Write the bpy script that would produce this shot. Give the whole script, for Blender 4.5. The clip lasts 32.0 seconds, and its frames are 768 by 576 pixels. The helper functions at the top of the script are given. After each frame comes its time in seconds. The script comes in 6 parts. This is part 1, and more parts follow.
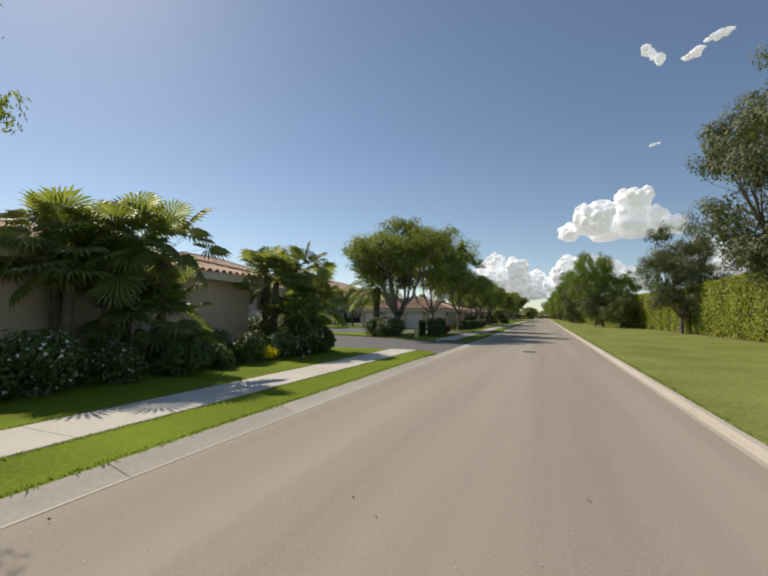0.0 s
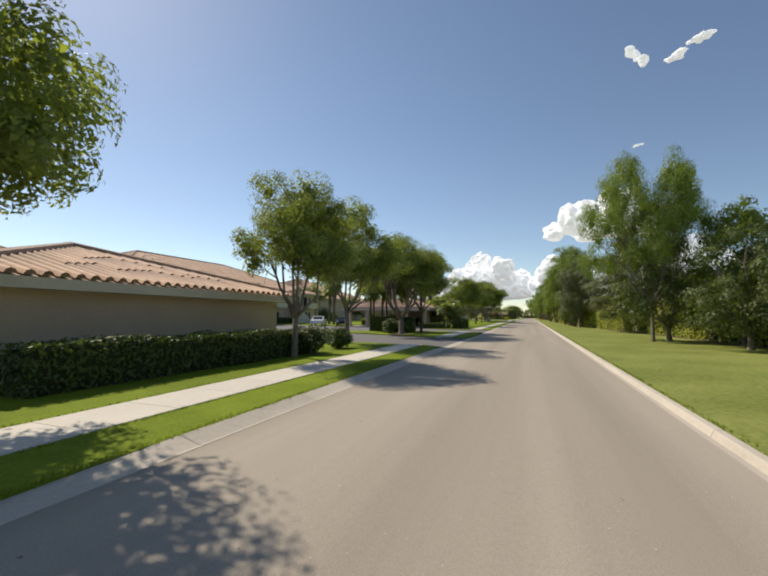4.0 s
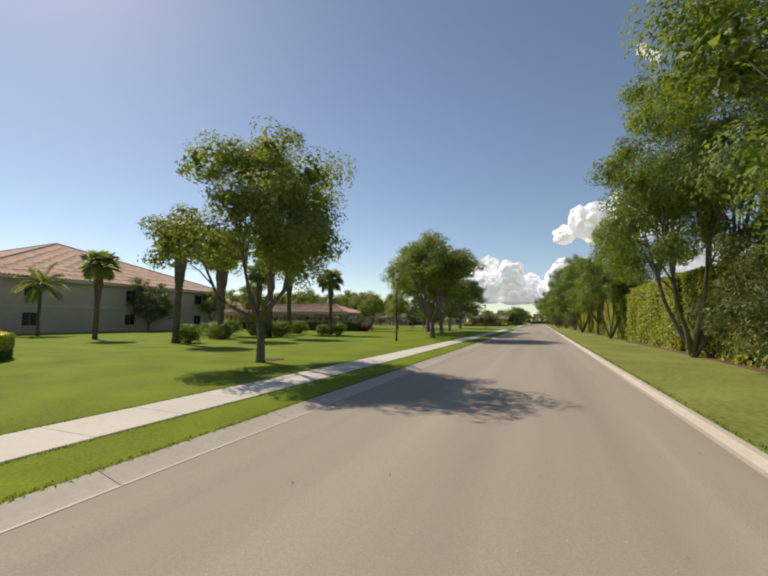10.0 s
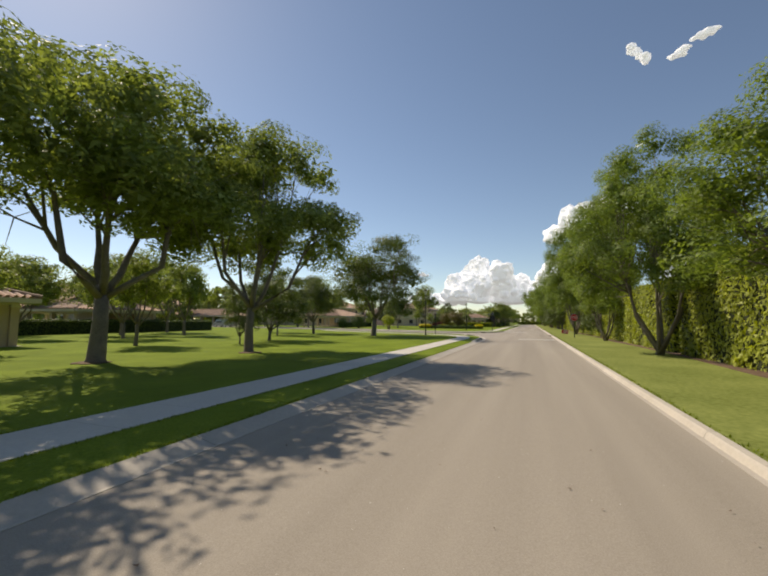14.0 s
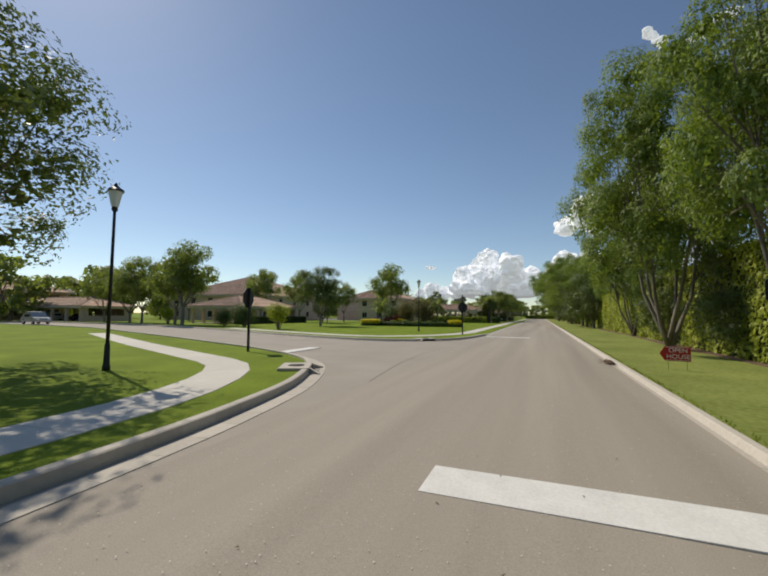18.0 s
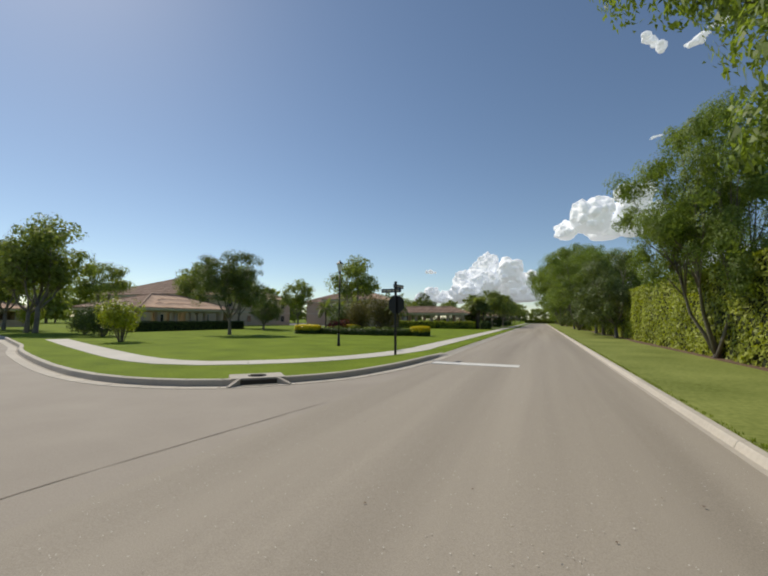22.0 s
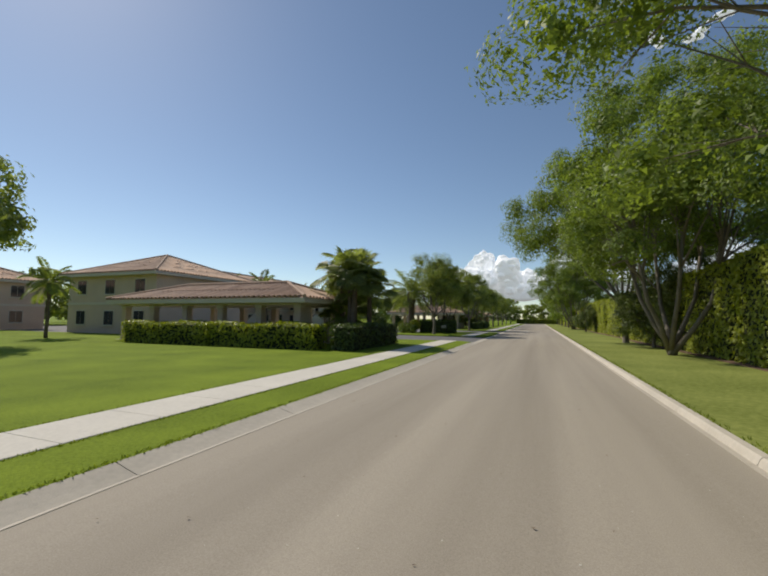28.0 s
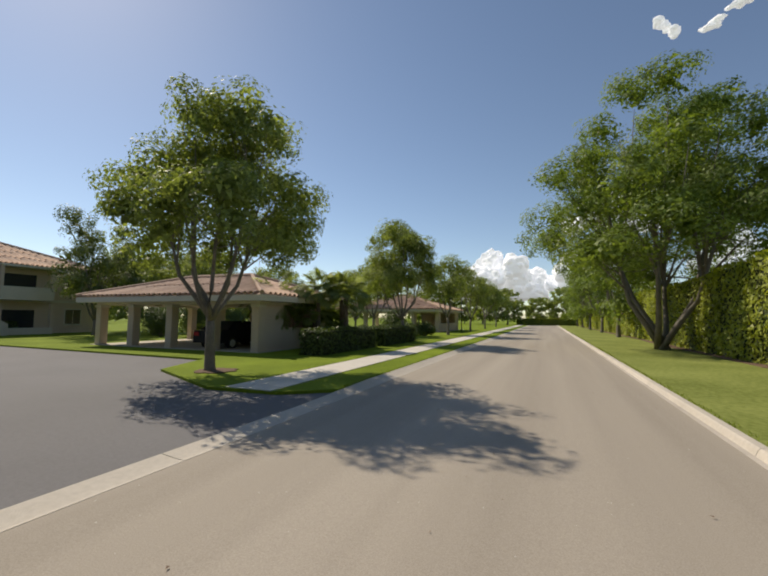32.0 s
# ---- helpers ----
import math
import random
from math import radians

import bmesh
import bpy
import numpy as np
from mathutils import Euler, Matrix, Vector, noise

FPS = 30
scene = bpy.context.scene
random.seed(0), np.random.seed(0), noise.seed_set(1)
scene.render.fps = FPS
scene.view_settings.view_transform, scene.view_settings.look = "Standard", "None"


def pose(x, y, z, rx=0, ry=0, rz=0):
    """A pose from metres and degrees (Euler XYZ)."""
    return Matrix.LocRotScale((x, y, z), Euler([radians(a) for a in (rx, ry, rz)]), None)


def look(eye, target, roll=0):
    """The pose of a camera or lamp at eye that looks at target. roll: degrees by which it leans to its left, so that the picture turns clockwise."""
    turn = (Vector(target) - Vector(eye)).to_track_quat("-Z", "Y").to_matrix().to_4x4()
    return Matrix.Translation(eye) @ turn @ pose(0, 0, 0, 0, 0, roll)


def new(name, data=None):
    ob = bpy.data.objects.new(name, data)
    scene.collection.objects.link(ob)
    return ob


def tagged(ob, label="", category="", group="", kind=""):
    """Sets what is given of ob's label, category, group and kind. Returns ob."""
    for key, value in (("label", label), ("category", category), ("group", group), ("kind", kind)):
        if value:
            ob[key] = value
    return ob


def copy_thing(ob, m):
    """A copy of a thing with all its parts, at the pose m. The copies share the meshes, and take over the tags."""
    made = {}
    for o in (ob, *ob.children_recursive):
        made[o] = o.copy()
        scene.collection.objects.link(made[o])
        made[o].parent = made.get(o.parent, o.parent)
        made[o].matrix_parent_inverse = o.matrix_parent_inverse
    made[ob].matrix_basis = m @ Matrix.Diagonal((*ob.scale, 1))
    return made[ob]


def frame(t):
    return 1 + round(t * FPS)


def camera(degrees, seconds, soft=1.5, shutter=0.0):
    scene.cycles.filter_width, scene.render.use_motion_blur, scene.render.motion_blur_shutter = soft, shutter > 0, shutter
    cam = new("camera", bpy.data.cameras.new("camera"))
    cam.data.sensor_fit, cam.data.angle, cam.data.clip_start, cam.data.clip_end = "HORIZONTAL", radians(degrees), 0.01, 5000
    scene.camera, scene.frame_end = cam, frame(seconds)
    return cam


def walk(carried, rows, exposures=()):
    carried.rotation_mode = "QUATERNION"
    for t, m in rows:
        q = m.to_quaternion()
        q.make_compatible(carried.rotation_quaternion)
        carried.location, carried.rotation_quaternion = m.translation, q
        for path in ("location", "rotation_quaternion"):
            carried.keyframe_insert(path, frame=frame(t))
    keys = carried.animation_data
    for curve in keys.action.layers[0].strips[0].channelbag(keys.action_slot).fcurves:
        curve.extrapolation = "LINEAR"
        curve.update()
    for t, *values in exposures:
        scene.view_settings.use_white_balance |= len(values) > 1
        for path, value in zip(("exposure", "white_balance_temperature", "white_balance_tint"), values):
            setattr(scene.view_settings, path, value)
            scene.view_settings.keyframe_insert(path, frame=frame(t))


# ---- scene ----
SKY, SUN = 0.124, 4.0
EXPO = [(0.0, -0.07, 7480, 9), (3.0, 0.11, 7440, 9), (6.0, 0.17, 7690, 11), (7.0, 0.01, 7740, 11), (8.0, -0.12, 7680, 11), (9.0, -0.03, 7730, 11), (12.0, 0.08, 7700, 10), (15.0, 0.07, 7820, 11), (18.0, -0.17, 7140, 8), (25.0, -0.21, 7040, 7), (29.0, -0.11, 7180, 8), (32.0, 0.03, 7500, 10)]
U = 1.25  # metres per unit of the plan
CAM_H = 1.75

# ---- the drive: seconds, way along the road (plan units), heading left of the road, tilt up ----
DRIVE = [
    (0.0, 0.00, 22.05, 3.93),
    (0.5, 4.27, 21.94, 3.97),
    (1.0, 8.63, 21.85, 4.01),
    (1.5, 13.03, 21.69, 4.07),
    (2.0, 17.41, 21.37, 4.07),
    (2.5, 21.89, 21.03, 4.06),
    (3.0, 26.42, 20.56, 3.86),
    (3.5, 31.00, 20.13, 3.84),
    (5.5, 49.64, 20.51, 4.15),
    (6.0, 54.30, 20.60, 4.17),
    (6.5, 58.99, 20.81, 4.20),
    (7.0, 63.58, 21.07, 4.58),
    (7.5, 68.06, 21.30, 4.63),
    (8.0, 72.55, 21.79, 4.38),
    (8.5, 77.00, 22.26, 4.11),
    (9.0, 81.36, 22.14, 4.23),
    (9.5, 85.74, 21.90, 4.30),
    (10.0, 90.29, 21.40, 4.66),
    (10.5, 95.19, 21.21, 4.65),
    (11.0, 100.26, 21.08, 4.64),
    (11.5, 105.14, 21.00, 4.61),
    (12.0, 109.84, 20.86, 4.59),
    (12.5, 114.48, 20.66, 4.68),
    (13.0, 119.08, 20.42, 4.72),
    (13.5, 123.61, 20.20, 4.71),
    (14.0, 128.11, 20.16, 4.73),
    (14.5, 132.88, 20.36, 4.72),
    (15.0, 137.80, 20.79, 4.66),
    (15.5, 142.29, 20.95, 4.65),
    (17.5, 156.39, 21.20, 3.86),
    (18.0, 158.65, 21.45, 3.82),
    (18.5, 160.60, 21.60, 3.84),
    (19.0, 162.25, 21.71, 4.00),
    (19.5, 163.72, 21.78, 4.13),
    (20.0, 165.15, 21.80, 4.21),
    (20.5, 166.61, 21.71, 4.26),
    (21.0, 168.26, 21.59, 4.11),
    (21.5, 170.20, 21.49, 4.17),
    (22.0, 172.44, 21.48, 4.45),
    (22.5, 174.92, 21.43, 4.64),
    (23.0, 177.64, 21.37, 4.51),
    (23.5, 180.64, 21.31, 4.29),
    (24.0, 183.76, 21.11, 4.32),
    (24.5, 186.86, 20.87, 4.15),
    (25.0, 190.10, 20.43, 4.18),
    (25.5, 193.44, 19.63, 4.03),
    (27.5, 209.75, 21.08, 4.30),
    (28.0, 214.55, 21.07, 4.37),
    (28.5, 219.43, 20.99, 4.35),
    (29.0, 224.51, 20.87, 4.29),
    (29.5, 229.76, 20.72, 4.45),
    (30.0, 235.15, 20.70, 4.44),
    (30.5, 240.51, 20.91, 4.45),
    (31.0, 245.68, 21.12, 4.47),
    (31.5, 250.74, 21.57, 4.40),
    (32.0, 255.68, 22.26, 4.27),
]
cam = camera(88.1, 32.0, soft=2.1)
walk(cam, [(t, pose(0, y * U, CAM_H, 90 + p, -0.48, a)) for t, y, a, p in DRIVE], exposures=EXPO)

# ---- world and sun ----
SUN_AZ, SUN_EL = radians(67), radians(45)
world = bpy.data.worlds.new("world")
scene.world = world
world.use_nodes = True
wn = world.node_tree.nodes
wn.clear()
sky = wn.new("ShaderNodeTexSky")
sky.sky_type = "NISHITA"
sky.sun_disc = False
sky.sun_elevation, sky.sun_rotation = SUN_EL, -SUN_AZ
sky.air_density, sky.dust_density, sky.ozone_density = 0.85, 0.22, 2.7
back = wn.new("ShaderNodeBackground")
back.inputs["Strength"].default_value = SKY
wout = wn.new("ShaderNodeOutputWorld")
world.node_tree.links.new(sky.outputs[0], back.inputs[0])
world.node_tree.links.new(back.outputs[0], wout.inputs[0])
sun_data = bpy.data.lights.new("sun", "SUN")
sun_data.energy, sun_data.angle, sun_data.color = SUN, radians(0.53), (1.0, 0.95, 0.87)
sun = new("sun", sun_data)
SUN_DIR = Vector((-math.sin(SUN_AZ) * math.cos(SUN_EL), math.cos(SUN_AZ) * math.cos(SUN_EL), math.sin(SUN_EL)))
sun.matrix_world = look(SUN_DIR * 300, (0, 0, 0))
tagged(sun, "low warm midday sun", "sun", kind="structure")


# ---- materials ----
def material(name, base, rough=0.8, metal=0.0, vary=0.15, scale=4.0, fine=60.0, bump=0.2, bump_scale=40.0, island=0.0, obj=0.0, trans=0.0, spec=0.4, tint=None, drawn=None):
    """A noise-varied surface: broad stains, fine grain, relief; optional spread by island or object; trans: light through a leaf."""
    mat = bpy.data.materials.new(name)
    mat.use_nodes = True
    nt = mat.node_tree
    n, link = nt.nodes, nt.links.new
    bs = n["Principled BSDF"]
    bs.inputs["Roughness"].default_value = rough
    bs.inputs["Metallic"].default_value = metal
    bs.inputs["Specular IOR Level"].default_value = spec
    co = n.new("ShaderNodeNewGeometry")
    big, small = n.new("ShaderNodeTexNoise"), n.new("ShaderNodeTexNoise")
    big.inputs["Scale"].default_value, big.inputs["Detail"].default_value = scale, 5
    small.inputs["Scale"].default_value, small.inputs["Detail"].default_value = fine, 3
    link(co.outputs["Position"], small.inputs["Vector"])
    if drawn:
        along = n.new("ShaderNodeMapping")
        along.inputs["Scale"].default_value = drawn
        link(co.outputs["Position"], along.inputs["Vector"])
        link(along.outputs["Vector"], big.inputs["Vector"])
    else:
        link(co.outputs["Position"], big.inputs["Vector"])
    add = n.new("ShaderNodeMath")
    add.operation = "ADD"
    link(big.outputs["Fac"], add.inputs[0])
    link(small.outputs["Fac"], add.inputs[1])
    last = add.outputs[0]
    mean = 1.0
    for amount, node, sock in ((island, "ShaderNodeNewGeometry", "Random Per Island"), (obj, "ShaderNodeObjectInfo", "Random")):
        if amount:
            r = n.new(node)
            mul = n.new("ShaderNodeMath")
            mul.operation = "MULTIPLY_ADD"
            mul.inputs[1].default_value = amount
            link(r.outputs[sock], mul.inputs[0])
            link(last, mul.inputs[2])
            last = mul.outputs[0]
            mean += amount / 2
    span = n.new("ShaderNodeMapRange")
    half = 0.35 + (island + obj) / 2
    span.inputs["From Min"].default_value, span.inputs["From Max"].default_value = mean - half, mean + half
    link(last, span.inputs["Value"])
    mix = n.new("ShaderNodeMix")
    mix.data_type = "RGBA"
    dark = [c * (1 - vary) for c in base]
    light = [min(c * (1 + vary), 0.95) for c in (tint or base)]
    mix.inputs["A"].default_value, mix.inputs["B"].default_value = (*dark, 1), (*light, 1)
    link(span.outputs[0], mix.inputs["Factor"])
    link(mix.outputs["Result"], bs.inputs["Base Color"])
    if bump:
        tex = n.new("ShaderNodeTexNoise")
        tex.inputs["Scale"].default_value, tex.inputs["Detail"].default_value = bump_scale, 4
        link(co.outputs["Position"], tex.inputs["Vector"])
        b = n.new("ShaderNodeBump")
        b.inputs["Strength"].default_value, b.inputs["Distance"].default_value = bump, 0.02
        link(tex.outputs["Fac"], b.inputs["Height"])
        link(b.outputs["Normal"], bs.inputs["Normal"])
    if trans:
        tr = n.new("ShaderNodeBsdfTranslucent")
        warm = n.new("ShaderNodeMix")
        warm.data_type = "RGBA"
        warm.blend_type = "MULTIPLY"
        warm.inputs["Factor"].default_value = 1
        warm.inputs["B"].default_value = (1.5, 1.5, 0.6, 1)
        link(mix.outputs["Result"], warm.inputs["A"])
        link(warm.outputs["Result"], tr.inputs["Color"])
        ms = n.new("ShaderNodeMixShader")
        ms.inputs[0].default_value = trans
        link(bs.outputs[0], ms.inputs[1])
        link(tr.outputs[0], ms.inputs[2])
        link(ms.outputs[0], n["Material Output"].inputs["Surface"])
    return mat


ROAD = material("worn tan asphalt", (0.315, 0.272, 0.222), 0.9, vary=0.19, scale=1.0, fine=90, bump=0.15, bump_scale=150, tint=(0.36, 0.315, 0.262), drawn=(0.9, 0.03, 1))
SEAM = material("worn asphalt seam", (0.235, 0.2, 0.165), 0.9, vary=0.2, scale=2, fine=40, bump=0.2)
ROAD_SIDE = material("smooth tan asphalt", (0.33, 0.285, 0.24), 0.9, vary=0.08, scale=0.5, fine=60, bump=0.1, bump_scale=120, tint=(0.365, 0.32, 0.272))
LOT = material("dark sealed asphalt", (0.145, 0.14, 0.144), 0.85, vary=0.15, scale=0.3, fine=25, bump=0.4, bump_scale=80)
CONCRETE = material("pale concrete", (0.50, 0.45, 0.385), 0.85, vary=0.16, scale=0.8, fine=14, bump=0.3, bump_scale=60, obj=0.4)
PAVE = material("sun-bleached concrete slab", (0.60, 0.56, 0.50), 0.85, vary=0.12, scale=0.7, fine=14, bump=0.3, bump_scale=60, obj=0.35)
PAINT = material("worn white road paint", (0.72, 0.70, 0.66), 0.7, vary=0.12, scale=3, fine=30, bump=0.2)
CONCRETE_OLD = material("weathered concrete", (0.34, 0.305, 0.25), 0.9, vary=0.35, scale=0.9, fine=14, bump=0.35, bump_scale=60, obj=0.5)
GRASS = material("mown lawn", (0.135, 0.2, 0.014), 0.9, vary=0.28, scale=0.45, fine=28, bump=1.0, bump_scale=45, tint=(0.185, 0.245, 0.022), spec=0.1)
BLADE = material("grass blade", (0.15, 0.21, 0.025), 0.7, vary=0.35, scale=0.5, island=0.5, bump=0, trans=0.35, tint=(0.22, 0.27, 0.045), spec=0.15)
MULCH = material("brown mulch", (0.16, 0.10, 0.065), 0.95, vary=0.35, scale=2, fine=50, bump=1.0, bump_scale=70)
BARK = material("grey-brown bark", (0.2, 0.17, 0.14), 0.9, vary=0.35, scale=2.5, fine=25, bump=0.9, bump_scale=30)
PALE_BARK = material("pale grey bark", (0.19, 0.165, 0.135), 0.9, vary=0.3, scale=2.5, fine=25, bump=0.8, bump_scale=30)
PALM_BARK = material("fibrous palm trunk", (0.15, 0.115, 0.085), 0.95, vary=0.4, scale=3, fine=40, bump=1.2, bump_scale=25)
VERGE = material("dull mown verge grass", (0.178, 0.222, 0.046), 0.9, vary=0.28, scale=0.3, fine=9, bump=1.0, bump_scale=45, tint=(0.235, 0.26, 0.076), spec=0.1)
LEAF = material("broad green leaf", (0.15, 0.192, 0.06), 0.55, vary=0.45, scale=0.6, island=0.7, bump=0, trans=0.5, tint=(0.235, 0.28, 0.1))
LEAF_DARK = material("small dark leaf", (0.085, 0.12, 0.038), 0.55, vary=0.45, scale=0.6, island=0.7, bump=0, trans=0.3, tint=(0.13, 0.165, 0.055))
LEAF_RIGHT = material("tall tree leaf", (0.12, 0.18, 0.036), 0.55, vary=0.5, scale=0.5, island=0.7, bump=0, trans=0.42, tint=(0.2, 0.26, 0.065))
LEAF_GREY = material("grey-green oak leaf", (0.12, 0.145, 0.07), 0.6, vary=0.4, scale=0.6, island=0.7, bump=0, trans=0.25, tint=(0.17, 0.19, 0.1))
PALM_LEAF = material("glossy palm leaf", (0.14, 0.185, 0.06), 0.45, vary=0.4, scale=1.0, island=0.6, bump=0, trans=0.55, tint=(0.23, 0.27, 0.1))
HEDGE_LEAF = material("yellow-green clipped hedge leaf", (0.21, 0.26, 0.025), 0.5, vary=0.45, scale=0.5, island=0.8, bump=0, trans=0.35, tint=(0.33, 0.36, 0.04))
# near-black so a solid core reads as the shade between leaves
HEDGE_CORE = material("hedge core, shade in its colour", (0.028, 0.035, 0.012), 0.95, vary=0.4, scale=4, bump=0.8, bump_scale=20)
SHRUB_LEAF = material("dark shrub leaf", (0.055, 0.09, 0.022), 0.55, vary=0.45, scale=0.8, island=0.8, bump=0, trans=0.25, tint=(0.09, 0.13, 0.03))
OLIVE_LEAF = material("olive-brown shrub leaf", (0.115, 0.1, 0.035), 0.55, vary=0.45, scale=0.8, island=0.8, bump=0, trans=0.3, tint=(0.17, 0.15, 0.05))
CROTON_LEAF = material("bright yellow shrub leaf", (0.60, 0.50, 0.02), 0.5, vary=0.3, scale=0.8, island=0.7, bump=0, trans=0.3, tint=(0.72, 0.62, 0.03))
RED_LEAF = material("dark red shrub leaf", (0.17, 0.03, 0.03), 0.5, vary=0.4, scale=0.8, island=0.7, bump=0, trans=0.25)
FLOWER = material("white blossom", (0.75, 0.74, 0.70), 0.6, vary=0.1, island=0.3, bump=0, trans=0.2)
STUCCO = material("beige stucco", (0.60, 0.475, 0.36), 0.9, vary=0.1, scale=0.7, fine=20, bump=0.35, bump_scale=70)
TRIM = material("cream painted trim", (0.62, 0.56, 0.46), 0.8, vary=0.08, scale=1, fine=20, bump=0.15)
TILE = material("terracotta barrel tile", (0.37, 0.235, 0.17), 0.85, vary=0.24, scale=0.9, fine=7, bump=0.5, bump_scale=25, island=0.5, tint=(0.42, 0.295, 0.22))
DOOR = material("white garage door", (0.72, 0.71, 0.69), 0.6, vary=0.06, scale=1.2, fine=15, bump=0.08)
# dark colour stands in for the shade inside doorways and grate slots
DARK = material("dark brown, shade of openings", (0.12, 0.105, 0.09), 0.9, vary=0.15, scale=1, bump=0.1)
GLASS = material("dark window glass", (0.03, 0.035, 0.04), 0.08, vary=0.1, scale=0.5, bump=0, spec=0.6)
BLACK = material("black painted metal", (0.018, 0.018, 0.02), 0.45, vary=0.2, scale=6, bump=0.1)
IRON = material("cast iron", (0.07, 0.06, 0.05), 0.7, metal=0.3, vary=0.3, scale=6, bump=0.3)
SIGN_RED = material("red sign sheet", (0.50, 0.02, 0.02), 0.5, vary=0.12, scale=3, bump=0.02)
SIGN_WHITE = material("white sign sheet", (0.80, 0.80, 0.78), 0.5, vary=0.05, scale=3, bump=0.02)
SIGN_BLUE = material("dark blue sign sheet", (0.03, 0.05, 0.09), 0.5, vary=0.1, scale=3, bump=0.02)
LAMP_GLASS = material("frosted lantern glass", (0.75, 0.76, 0.74), 0.25, vary=0.05, scale=5, bump=0)
CAR_WHITE = material("white car paint", (0.72, 0.73, 0.74), 0.2, vary=0.03, scale=1, bump=0)
CAR_DARK = material("dark car paint", (0.02, 0.022, 0.028), 0.2, vary=0.05, scale=1, bump=0)
CAR_GREY = material("silver car paint", (0.38, 0.39, 0.40), 0.25, metal=0.4, vary=0.05, scale=1, bump=0)
RUBBER = material("tyre rubber", (0.02, 0.02, 0.02), 0.85, vary=0.2, scale=8, bump=0.1)
YELLOW = material("yellow hydrant paint", (0.58, 0.5, 0.22), 0.5, vary=0.15, scale=6, bump=0.1)
CLOUD = bpy.data.materials.new("cumulus cloud")
CLOUD.use_nodes = True
cn = CLOUD.node_tree.nodes
cb = cn["Principled BSDF"]
# bluish glow added in place of light scattered within the cloud
cb.inputs["Emission Color"].default_value, cb.inputs["Emission Strength"].default_value = (0.84, 0.89, 1.0, 1), 0.36
cb.inputs["Base Color"].default_value, cb.inputs["Roughness"].default_value, cb.inputs["Specular IOR Level"].default_value = (0.85, 0.85, 0.86, 1), 1.0, 0.0
cp, cx, cbump = cn.new("ShaderNodeNewGeometry"), cn.new("ShaderNodeTexNoise"), cn.new("ShaderNodeBump")
cx.inputs["Scale"].default_value, cx.inputs["Detail"].default_value = 0.018, 4
cbump.inputs["Strength"].default_value, cbump.inputs["Distance"].default_value = 0.35, 16.0
for a, b in ((cp.outputs["Position"], cx.inputs["Vector"]), (cx.outputs["Fac"], cbump.inputs["Height"]), (cbump.outputs["Normal"], cb.inputs["Normal"])):
    CLOUD.node_tree.links.new(a, b)


# keeps the added glow of the heaped clouds
THIN_CLOUD = CLOUD.copy()
THIN_CLOUD.name = "thin cloud"
THIN_CLOUD.node_tree.nodes["Principled BSDF"].inputs["Alpha"].default_value = 0.8


# ---- mesh helpers ----
def part(name, bm, mat, parent=None, label=""):
    """Link a bmesh, or a (vertices, faces) pair, as one mesh object under parent."""
    me = bpy.data.meshes.new(name)
    if isinstance(bm, tuple):
        me.from_pydata(bm[0], [], bm[1])
    else:
        bm.to_mesh(me)
        bm.free()
    me.materials.append(mat)
    ob = new(name, me)
    if parent is not None:
        ob.parent = parent
    if label:
        tagged(ob, label)
    return ob


def thing(name, at, label, category, group="", turn=0.0, kind=""):
    ob = new(name)
    ob.matrix_world = pose(at[0], at[1], at[2], 0, 0, turn)
    return tagged(ob, label, category, group, kind)


def shade(ob):
    ob.data.polygons.foreach_set("use_smooth", [True] * len(ob.data.polygons))
    return ob


def box(bm, x0, x1, y0, y1, z0, z1, bevel=0.0):
    r = bmesh.ops.create_cube(bm, size=1.0)
    vs = r["verts"]
    for v in vs:
        v.co = ((x0 + x1) / 2 + v.co.x * (x1 - x0), (y0 + y1) / 2 + v.co.y * (y1 - y0), (z0 + z1) / 2 + v.co.z * (z1 - z0))
    if bevel:
        es = {e for v in vs for e in v.link_edges}
        bmesh.ops.bevel(bm, geom=list(es), offset=bevel, segments=2, affect="EDGES")
    return bm


def boxed(*a, bevel=0.0):
    return box(bmesh.new(), *a, bevel=bevel)


def tube(path, radii, sides=7, close=True):
    """Vertices and faces of a tapered tube along a path of points."""
    vs, fs = [], []
    pts = [Vector(p) for p in path]
    for i, p in enumerate(pts):
        d = (pts[min(i + 1, len(pts) - 1)] - pts[max(i - 1, 0)]).normalized()
        a = d.orthogonal().normalized() if abs(d.z) < 0.9 else Vector((1, 0, 0))
        a = (a - d * a.dot(d)).normalized()
        b = d.cross(a)
        for k in range(sides):
            t = 2 * math.pi * k / sides
            vs.append(tuple(p + (a * math.cos(t) + b * math.sin(t)) * radii[i]))
    for i in range(len(pts) - 1):
        for k in range(sides):
            q = (k + 1) % sides
            fs.append((i * sides + k, i * sides + q, (i + 1) * sides + q, (i + 1) * sides + k))
    if close:
        fs.append(tuple(range(sides))[::-1])
        fs.append(tuple(range((len(pts) - 1) * sides, len(pts) * sides)))
    return vs, fs


def merge(pairs):
    vs, fs = [], []
    for v, f in pairs:
        o = len(vs)
        vs += list(v)
        fs += [tuple(i + o for i in q) for q in f]
    return vs, fs


